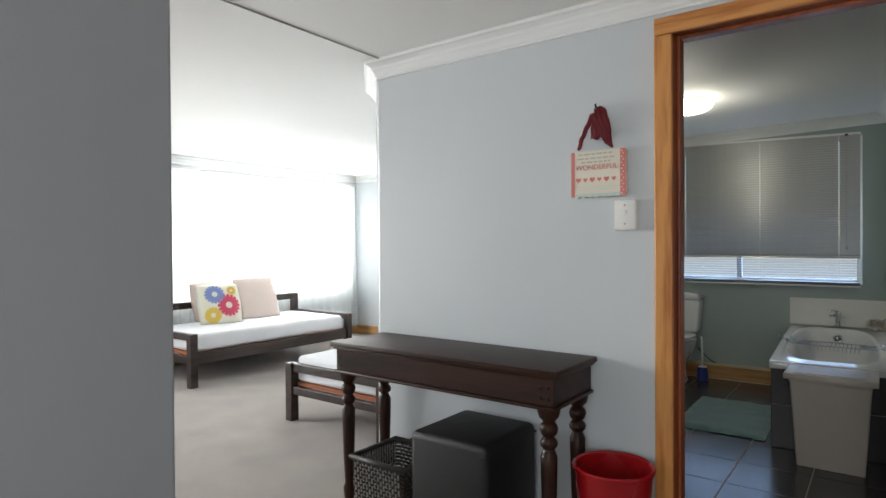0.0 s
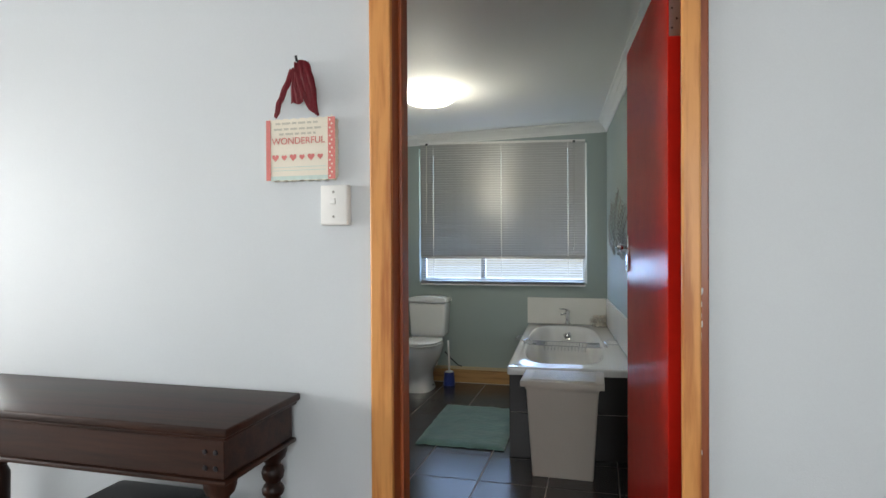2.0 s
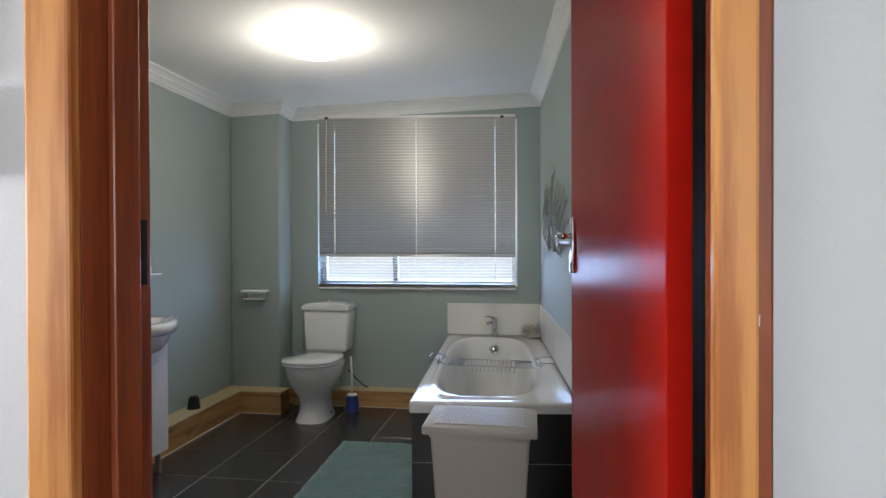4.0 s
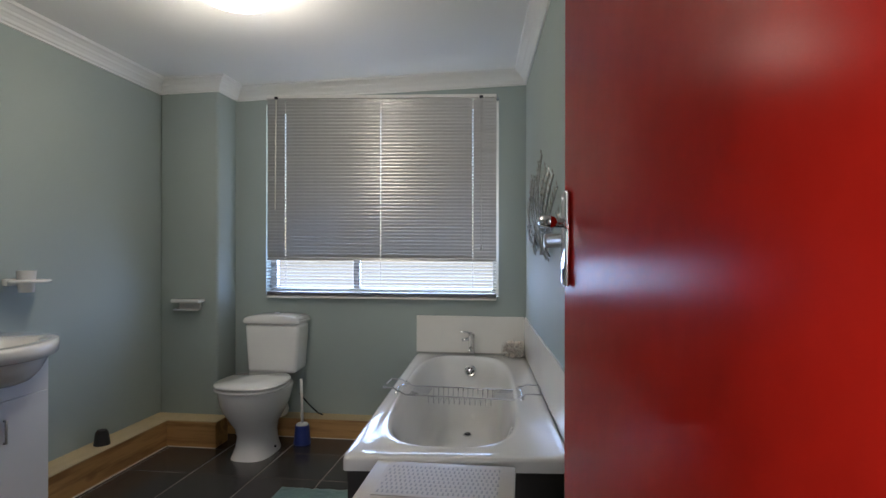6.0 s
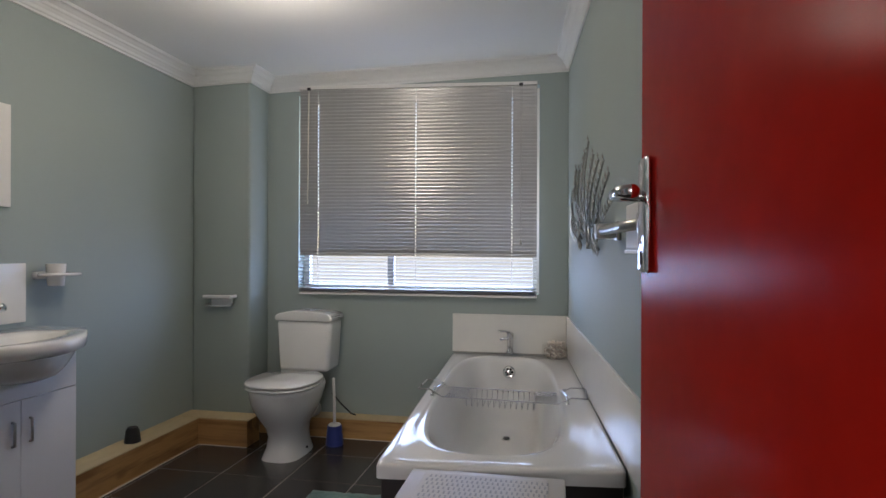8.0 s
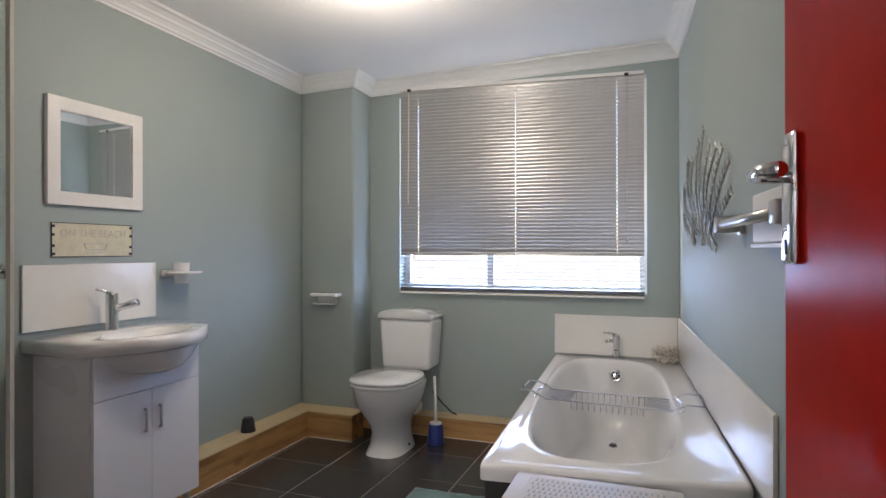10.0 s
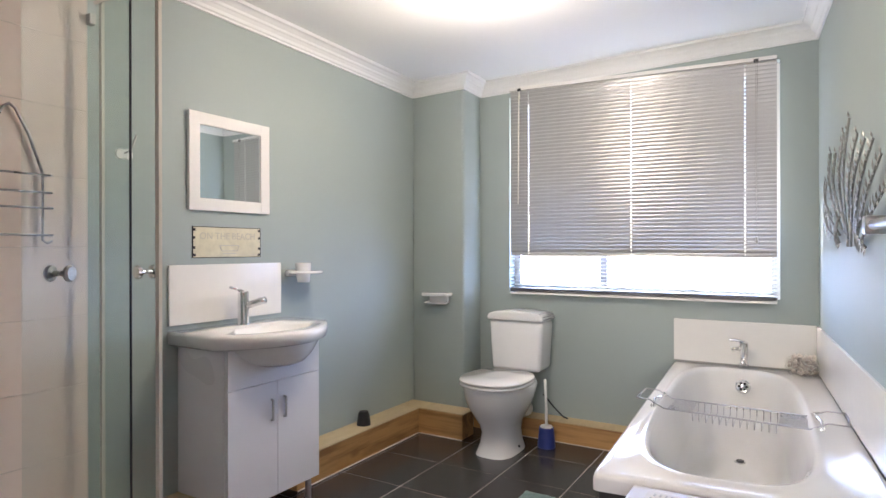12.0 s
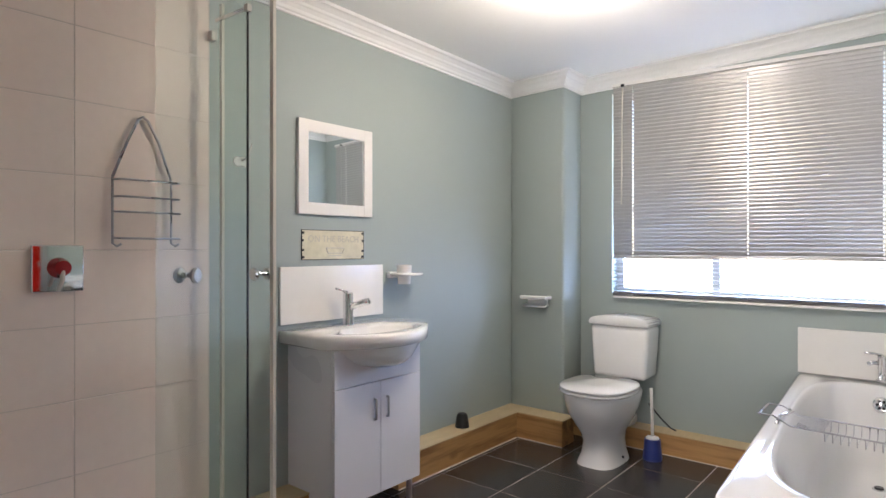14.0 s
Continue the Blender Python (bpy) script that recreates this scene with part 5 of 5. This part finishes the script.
# hanging card bag
bag = root("gift_bag_plaque", (-1.18, 2.565, 1.55), "cream card bag plaque with pink edges, hanging on a red ribbon", "plaque")
GX0, GX1, GZ0, GZ1 = -1.291, -1.070, 1.432, 1.614
bm = bmesh.new()
pts = []
n = 16
for k in range(n):
    x = GX0 + (GX1 - GX0) * (k + 0.5) / n
    pts.append((x, GZ0 - (0.003 if k % 2 else 0)))
for k in range(12):
    pts.append((GX1 + (0.003 if k % 2 else 0), GZ0 + (GZ1 - GZ0) * (k + 0.5) / 12))
for k in range(n):
    x = GX1 - (GX1 - GX0) * (k + 0.5) / n
    pts.append((x, GZ1 + (0.003 if k % 2 else 0)))
for k in range(12):
    pts.append((GX0 - (0.003 if k % 2 else 0), GZ1 - (GZ1 - GZ0) * (k + 0.5) / 12))
vs = [bm.verts.new((x, 2.548, z)) for x, z in pts]
f = bm.faces.new(vs)
r = bmesh.ops.extrude_face_region(bm, geom=[f])
bmesh.ops.translate(bm, verts=[g for g in r["geom"] if isinstance(g, bmesh.types.BMVert)], vec=(0, 0.024, 0))
bmesh.ops.recalc_face_normals(bm, faces=bm.faces)
part("card", bm, M_BAG, bag)
bm = box(GX0 - 0.003, GX0 + 0.012, 2.5465, 2.5479, GZ0, GZ1)
box(GX1 - 0.020, GX1 + 0.003, 2.5465, 2.5479, GZ0, GZ1, bm=bm)
part("border", bm, M_SALMON, bag, kind="stuff")
part("mint_band", box(GX0 + 0.012, GX1 - 0.020, 2.5470, 2.5479, GZ0, GZ0 + 0.012), M_MINT, bag)
rnd = random.Random(8)
bm = bmesh.new()
for k in range(16):
    zz = GZ0 + 0.006 + k * 0.0118
    box(GX1 - 0.016 + 0.006 * (k % 2), GX1 - 0.011 + 0.006 * (k % 2), 2.5461, 2.5464, zz, zz + 0.005, bm=bm)
part("dots", bm, M_BAG, bag)
TURN_S = Matrix.Rotation(radians(90), 3, "X")
lettering("WONDERFUL", 0.0285, 0.0004, (-1.187, 2.5470, 1.548), TURN_S, M_SALMON, bag)
bm = bmesh.new()
for zz, a, b in ((1.602, -1.262, -1.118), (1.585, -1.268, -1.112), (1.570, -1.25, -1.13)):
    x = a
    while x < b:
        w = rnd.uniform(0.012, 0.028)
        box(x, min(x + w, b), 2.5473, 2.5479, zz - 0.003, zz + 0.003, bm=bm)
        x += w + 0.006
part("small_lettering", bm, M_FADED, bag)
for k in range(6):
    hx = -1.263 + k * 0.0295
    s = 0.0115 if k % 2 == 0 else 0.009
    bm = bmesh.new()
    vs = []
    for j in range(24):
        a = 2 * math.pi * j / 24
        vs.append(bm.verts.new((hx + s * (math.sin(a) ** 3), 2.5472, 1.500 + s / 13 * (13 * math.cos(a) - 5 * math.cos(2 * a) - 2 * math.cos(3 * a) - math.cos(4 * a)) * 0.85)))
    bm.faces.new(vs)
    part("heart", bm, M_SALMON, bag)
bm = bmesh.new()
for zz in (1.470, 1.460):
    box(GX0 + 0.02, GX1 - 0.028, 2.5473, 2.5479, zz, zz + 0.0018, bm=bm)
part("rule", bm, M_MINT, bag)


def ribbon(points, w):
    bm = bmesh.new()
    rings = []
    for i, p in enumerate(points):
        p = Vector(p)
        d = (Vector(points[min(i + 1, len(points) - 1)]) - Vector(points[max(i - 1, 0)])).normalized()
        s = Vector((d.z, 0, -d.x)) * w / 2
        rings.append([bm.verts.new(p + s), bm.verts.new(p + s + Vector((0, 0.003, 0))), bm.verts.new(p - s + Vector((0, 0.003, 0))), bm.verts.new(p - s)])
    skin(bm, rings)
    return bm




def gathered(points, widths, deep=0.006):
    """Crinkled cloth band of changing width."""
    bm = bmesh.new()
    rows = []
    steps = 8
    for j in range((len(points) - 1) * steps + 1):
        q = min(j / steps, len(points) - 1.0001)
        i0, f = int(q), q - int(q)
        p = Vector(points[i0]).lerp(Vector(points[i0 + 1]), f)
        w = widths[i0] * (1 - f) + widths[i0 + 1] * f
        row = []
        for k in range(9):
            u = k / 8 - 0.5
            fold = deep * math.sin(u * 17 + j * 0.12) * (0.5 + w * 10)
            row.append(bm.verts.new((p.x + u * w, p.y - fold + 0.01 * u * u, p.z + 0.004 * math.sin(j * 0.9 + k))))
        rows.append(row)
    for j in range(len(rows) - 1):
        for k in range(8):
            bm.faces.new((rows[j][k], rows[j][k + 1], rows[j + 1][k + 1], rows[j + 1][k]))
    bmesh.ops.solidify(bm, geom=bm.faces[:], thickness=0.0008)
    return bm


part("strap", gathered([(-1.261, 2.546, 1.622), (-1.248, 2.541, 1.668), (-1.223, 2.538, 1.722), (-1.198, 2.536, 1.782)], [0.017, 0.022, 0.022, 0.016], 0.003), M_RIBBON, bag, smooth="all")
part("strap", gathered([(-1.123, 2.546, 1.622), (-1.141, 2.538, 1.657), (-1.150, 2.530, 1.711), (-1.160, 2.528, 1.765), (-1.166, 2.530, 1.803)], [0.014, 0.040, 0.056, 0.052, 0.044]), M_RIBBON, bag, smooth="all")
part("bow", gathered([(-1.189, 2.545, 1.665), (-1.192, 2.540, 1.711), (-1.188, 2.536, 1.775)], [0.044, 0.036, 0.026], 0.004), M_RIBBON, bag, smooth="all")
hk = root("coat_hook", (-1.181, 2.57, 1.787), "small dark metal hook screwed to the wall", "hook")
part("stem", tube([(-1.181, 2.5745, 1.790), (-1.181, 2.545, 1.788), (-1.181, 2.530, 1.79), (-1.181, 2.525, 1.803)], 0.004, 8), M_DARKMETAL, hk, smooth="all")
bm = lathe([(0, 0.002), (0.013, 0.002), (0.014, 0.0)], 0, 0, 0, 16)
bmesh.ops.transform(bm, matrix=Matrix.Translation((-1.181, 2.5745, 1.790)) @ Matrix.Rotation(radians(90), 4, "X"), verts=bm.verts)
part("rose", bm, M_DARKMETAL, hk)

sw = root("light_switch", (-1.07, 2.56, 1.36), "cream surface-mounted light switch box beside the door frame", "light switch")
part("housing", box(-1.116, -1.030, 2.545, 2.5745, 1.295, 1.413, 0.004, 3), M_PLASTIC, sw, smooth=True)
part("cover", box(-1.114, -1.032, 2.541, 2.5448, 1.297, 1.411, 0.002, 2), M_PLASTIC, sw, smooth=True)
rk_ = part("rocker", box(-1.081, -1.065, 2.534, 2.5408, 1.356, 1.374, 0.002), M_PLASTIC, sw)
for zz in (1.320, 1.392):
    bm = lathe([(0, 0.001), (0.0035, 0.001), (0.004, 0)], 0, 0, 0, 10)
    bmesh.ops.transform(bm, matrix=Matrix.Translation((-1.073, 2.5409, zz)) @ Matrix.Rotation(radians(90), 4, "X"), verts=bm.verts)
    part("screw", bm, M_SEAL, sw)

# ---- bedroom things ----
bed = root("day_bed", (-5.55, 4.0, 0), "dark wooden day bed with low rails", "bed")
FX0, FX1, FY0, FY1 = -6.05, -5.06, 3.06, 4.98
for lx, ly, hh in ((FX1 - 0.03, FY0 + 0.03, 0.47), (FX0 + 0.03, FY0 + 0.03, 0.66), (FX1 - 0.03, FY1 - 0.03, 0.47), (FX0 + 0.03, FY1 - 0.03, 0.66)):
    part("post", box(lx - 0.035, lx + 0.035, ly - 0.035, ly + 0.035, 0, hh, 0.005), M_BEDWOOD, bed)
part("side_rail", box(FX1 - 0.045, FX1 - 0.015, FY0 + 0.065, FY1 - 0.065, 0.20, 0.30, 0.004), M_BEDWOOD, bed)
part("side_rail", box(FX0 + 0.015, FX0 + 0.045, FY0 + 0.065, FY1 - 0.065, 0.20, 0.30, 0.004), M_BEDWOOD, bed)
part("back_rail", box(FX0 + 0.012, FX0 + 0.048, FY0 + 0.065, FY1 - 0.065, 0.59, 0.66, 0.004), M_BEDWOOD, bed)
for ly in (FY0 + 0.03, FY1 - 0.03):
    part("end_rail", box(FX0 + 0.065, FX1 - 0.065, ly - 0.02, ly + 0.02, 0.41, 0.47, 0.004), M_BEDWOOD, bed)
    part("end_rail", box(FX0 + 0.065, FX1 - 0.065, ly - 0.02, ly + 0.02, 0.20, 0.27, 0.004), M_BEDWOOD, bed)
part("slat_base", box(FX0 + 0.05, FX1 - 0.05, FY0 + 0.06, FY1 - 0.06, 0.27, 0.295), M_RUST, bed)


def cushion(bm, cx, cy, cz, w, d, h, rot=None, power=2.6, n=18, puff=0.9):
    """A soft block that thins towards its edges."""
    b2 = bmesh.new()
    g = {}
    for s in (1, -1):
        for j in range(n + 1):
            for i in range(n + 1):
                u, v = 2 * i / n - 1, 2 * j / n - 1
                if s == -1 and (i in (0, n) or j in (0, n)):
                    g[s, i, j] = g[1, i, j]
                    continue
                t = ((1 - abs(u) ** power) * (1 - abs(v) ** power)) ** (1 - puff * 0.5)
                pin = 1 - 0.05 * (abs(u) * abs(v))
                g[s, i, j] = b2.verts.new((u * w / 2 * pin, v * d / 2 * pin, s * h / 2 * t + 0.003 * noise.noise(Vector((u * 3, v * 3, s)))))
        for j in range(n):
            for i in range(n):
                q = [g[s, i, j], g[s, i + 1, j], g[s, i + 1, j + 1], g[s, i, j + 1]]
                b2.faces.new(q if s == 1 else q[::-1])
    M = Matrix.Translation((cx, cy, cz)) @ (rot or Matrix.Identity(4))
    bmesh.ops.transform(b2, matrix=M, verts=b2.verts)
    return join(bm, b2)


mt = root("mattress", (-5.55, 4.02, 0.3), "thin mattress in a wrinkled white fitted sheet on the day bed", "mattress")
bm = box(FX0 + 0.06, FX1 - 0.055, FY0 + 0.07, FY1 - 0.07, 0.297, 0.455, 0.04, 4)
bmesh.ops.subdivide_edges(bm, edges=[e for e in bm.edges if e.calc_length() > 0.3], cuts=14, use_grid_fill=True)
for v in bm.verts:
    k = 0.010 * noise.noise(Vector((v.co.x * 3, v.co.y * 6, 2))) + 0.005 * noise.noise(Vector((v.co.x * 9, v.co.y * 14, 5)))
    if v.co.z > 0.35:
        v.co.z += k
    v.co.x += 0.008 * noise.noise(Vector((v.co.y * 9, v.co.z * 8, 1)))
part("sheet", bm, M_SHEET, mt, smooth="all")


def pillow(name, label, cx, cy, cz, w, tilt, turn, material):
    p = root(name, (cx, cy, cz), label, "pillow")
    R = Matrix.Rotation(turn, 4, "Z") @ Matrix.Rotation(tilt, 4, "Y")
    part("cover", cushion(bmesh.new(), cx, cy, cz, w, w, 0.13, R), material, p, smooth="all")
    return p, R


p1, R1 = pillow("floral_pillow", "cream square pillow printed with large daisies on the day bed", -5.70, 3.74, 0.645, 0.44, radians(68), radians(-14), M_CREAMCLOTH)
p2, R2 = pillow("pink_pillow", "plain pale pink square pillow leaning on the bed rail", -5.80, 4.26, 0.665, 0.50, radians(66), radians(-4), M_PINK)
p3, R3 = pillow("cream_pillow", "plain cream pillow behind the others", -5.90, 3.76, 0.66, 0.42, radians(74), radians(0), M_PINK)


def petals(parent, R, centre, c, r, material):
    """A printed daisy lying on the pillow's face."""
    bm = bmesh.new()
    for k in range(16):
        a = 2 * math.pi * k / 16
        pts = []
        for rr_, w_ in ((0.28, 0.05), (0.65, 0.15), (0.95, 0.13), (1.0, 0.0), (0.95, -0.13), (0.65, -0.15), (0.28, -0.05)):
            u = c[0] + r * (rr_ * math.cos(a) - w_ * math.sin(a))
            v = c[1] + r * (rr_ * math.sin(a) + w_ * math.cos(a))
            w = 0.44
            uu, vv = min(abs(2 * u / w), 0.999), min(abs(2 * v / w), 0.999)
            t = ((1 - uu ** 2.6) * (1 - vv ** 2.6)) ** 0.55
            pts.append(bm.verts.new(Vector(centre) + R @ Vector((u, v, 0.065 * t + 0.006))))
        bm.faces.new(pts)
    part("printed_flower", bm, material, parent)


petals(p1, R1, (-5.70, 3.74, 0.645), (-0.085, -0.055), 0.100, M_FBLUE)
petals(p1, R1, (-5.70, 3.74, 0.645), (0.035, 0.075), 0.118, M_FRED)
petals(p1, R1, (-5.70, 3.74, 0.645), (0.13, -0.09), 0.085, M_FYEL)
petals(p1, R1, (-5.70, 3.74, 0.645), (-0.12, 0.12), 0.05, M_FYEL)

bench = root("bed_bench", (-3.17, 3.4, 0), "low dark wooden bed frame under a thin white mattress", "bed")
HX0, HX1, HY0, HY1 = -3.66, -2.72, 2.97, 4.6
for lx in (HX0 + 0.03, HX1 - 0.03):
    for ly in (HY0 + 0.03, HY1 - 0.03):
        part("post", box(lx - 0.033, lx + 0.033, ly - 0.033, ly + 0.033, 0, 0.41, 0.005), M_BEDWOOD, bench)
for ly in (HY0 + 0.03, HY1 - 0.03):
    part("end_rail", box(HX0 + 0.063, HX1 - 0.063, ly - 0.02, ly + 0.02, 0.35, 0.41, 0.004), M_BEDWOOD, bench)
    part("end_rail", box(HX0 + 0.063, HX1 - 0.063, ly - 0.02, ly + 0.02, 0.19, 0.245, 0.004), M_BEDWOOD, bench)
for lx in (HX0 + 0.03, HX1 - 0.03):
    part("side_rail", box(lx - 0.015, lx + 0.015, HY0 + 0.063, HY1 - 0.063, 0.19, 0.28, 0.004), M_BEDWOOD, bench)
part("slat_base", box(HX0 + 0.05, HX1 - 0.05, HY0 + 0.055, HY1 - 0.055, 0.245, 0.270), M_RUST, bench)
mt2 = root("thin_mattress", (-3.17, 3.8, 0.27), "thin mattress in a white sheet on the low frame", "mattress")
part("sheet", box(HX0 + 0.05, HX1 - 0.05, HY0 + 0.06, HY1 - 0.06, 0.272, 0.455, 0.03, 4), M_SHEET, mt2, smooth="all")

tv = root("television", (-6.0, 3.12, 1.9), "wall-mounted television in a pale frame on a bracket", "television")
part("casing", box(-6.02, -5.97, 2.45, 3.30, 1.52, 2.10, 0.008), M_PLASTIC, tv)
part("screen", box(-5.9695, -5.967, 2.49, 3.24, 1.58, 2.07), M_SCREEN, tv)
part("bracket", box(-6.199, -6.021, 2.8, 2.9, 1.75, 1.85, 0.004), M_DARKMETAL, tv)
part("cable", tube([(-6.0, 3.0, 1.52), (-6.02, 2.98, 1.42), (-6.05, 2.9, 1.36), (-6.08, 2.75, 1.40)], 0.006, 8), M_BLACK, tv, smooth="all")


def curtain(name, axis, a, b, off, z0, z1, folds, label):
    c = root(name, (off, (a + b) / 2, z1) if axis == "y" else ((a + b) / 2, off, z1), label, "curtain", "curtains")
    bm = bmesh.new()
    n = folds * 8
    cols = []
    for k in range(n + 1):
        t = k / n
        col = []
        for j in range(7):
            zz = z0 + (z1 - z0) * j / 6
            amp = 0.035 * (1 - 0.4 * j / 6)
            w = off + amp * math.sin(2 * math.pi * folds * t + 0.6 * math.sin(t * 9)) + 0.008 * noise.noise(Vector((t * 20, j, 1)))
            p = a + (b - a) * t
            col.append(bm.verts.new((w, p, zz) if axis == "y" else (p, w, zz)))
        cols.append(col)
    for p, q in zip(cols, cols[1:]):
        for j in range(6):
            bm.faces.new((p[j], q[j], q[j + 1], p[j + 1]))
    part("cloth", bm, M_CURTAIN, c, smooth="all")
    if axis == "y":
        part("track", box(off - 0.02, off + 0.02, a - 0.02, b + 0.02, z1, z1 + 0.03, 0.003), M_PLASTIC, c)
    else:
        part("track", box(a - 0.02, b + 0.02, off - 0.02, off + 0.02, z1, z1 + 0.03, 0.003), M_PLASTIC, c)


curtain("sheer_curtain", "y", 3.36, 6.08, -6.11, 0.12, 2.04, 22, "long white sheer curtain drawn across the bedroom window")
curtain("sheer_curtain", "x", -5.25, -3.55, 6.11, 0.12, 2.04, 14, "long white sheer curtain drawn across the end window")
for (x0, x1, y0, y1, hole_axis, a, b, z0, z1) in ((-6.33, -6.29, 3.55, 6.0, "y", 3.55, 6.0, 0.7, 2.02), (-5.2, -3.6, 6.30, 6.34, "x", -5.2, -3.6, 0.75, 2.0)):
    w = new("window_2", None)
    w.location = ((x0 + x1) / 2, (y0 + y1) / 2, z0)
    tagged(w, kind="structure")
    for t0, t1 in ((a, a + 0.05), ((a + b) / 2 - 0.025, (a + b) / 2 + 0.025), (b - 0.05, b)):
        part("window_frame", box(x0, x1, t0, t1, z0, z1) if hole_axis == "y" else box(t0, t1, y0, y1, z0, z1), M_PLASTIC, w)
part("skirting", box(-6.199, -6.18, -1.6, YF, 0.0, 0.12, 0.003), M_LEDGE_Y, kind="structure")
part("skirting", box(-6.18, -2.74, 6.181, 6.199, 0.0, 0.12, 0.003), M_LEDGE_X, kind="structure")
part("skirting", box(-2.37, -0.977, 2.559, 2.5745, 0.0, 0.07, 0.003), M_SLAT_WHITE, kind="structure")

# ---- tiles ----
PX, PY, GX, GY = 0.355, 0.3655, -1.98, 5.43
tile_mesh = {}


def tile_at(x0, x1, y0, y1):
    key = (round(x1 - x0, 3), round(y1 - y0, 3))
    if key not in tile_mesh:
        bm = box(0, x1 - x0, 0, y1 - y0, 0, 0.006, 0.0012, 1)
        me = bpy.data.meshes.new("tile")
        bm.to_mesh(me)
        bm.free()
        me.materials.append(M_TILE)
        tile_mesh[key] = me
    ob = new("tile", tile_mesh[key])
    ob.parent, ob.location = floor_bath, (x0, y0, -0.0055 + random.uniform(0, 0.0006))


i0 = int((XL - GX) // PX)
j0 = int((2.65 - GY) // PY)
for i in range(i0, i0 + 10):
    for j in range(j0, j0 + 12):
        xa, xb = max(GX + i * PX + 0.003, XL), min(GX + (i + 1) * PX - 0.003, 0.06)
        ya, yb = max(GY + j * PY + 0.003, 2.6485), min(GY + (j + 1) * PY - 0.003, YF)
        if xb - xa > 0.02 and yb - ya > 0.02:
            tile_at(xa, xb, ya, yb)

part("tile_bed", box(XL, XL + 0.0062, 2.962, 3.875, 0.0, 2.160), M_WGROUT, left_wall)
wt = {}
for i in range(4):
    for j in range(10):
        ya, yb = max(3.179 + 0.2369 * (i - 1) + 0.0012, 2.965), min(3.179 + 0.2369 * i - 0.0012, 3.87)
        if i == 3:
            yb = 3.6528 - 0.0012
        za, zb = 1.398 - 0.2407 * 5 + 0.2407 * (j - 1) + 0.001, 1.398 - 0.2407 * 5 + 0.2407 * j - 0.001
        za, zb = max(za, 0.0), min(zb, 2.160)
        if zb - za < 0.02:
            continue
        for yy0, yy1 in ((ya, yb),) if i < 3 else ((ya, yb), (3.6540, 3.87)):
            key = (round(yy1 - yy0, 3), round(zb - za, 3))
            if key not in wt:
                bm = box(0, 0.006, 0, yy1 - yy0, 0, zb - za, 0.0012, 1)
                me = bpy.data.meshes.new("tile")
                bm.to_mesh(me)
                bm.free()
                me.materials.append(M_WTILE)
                wt[key] = me
            ob = new("tile", wt[key])
            ob.parent, ob.location = left_wall, (XL + 0.0012, yy0, za)
for ob in bag.children:
    if ob.name.split(".")[0] in ("strap", "bow"):
        ob.scale.z = 0.88
        ob.location.z += 0.12 * (1.614 - 1.55)
for ob in (bag, hk):
    ob.location.x += 0.019
hk.location.z -= 0.008
sw.location.x += 0.021
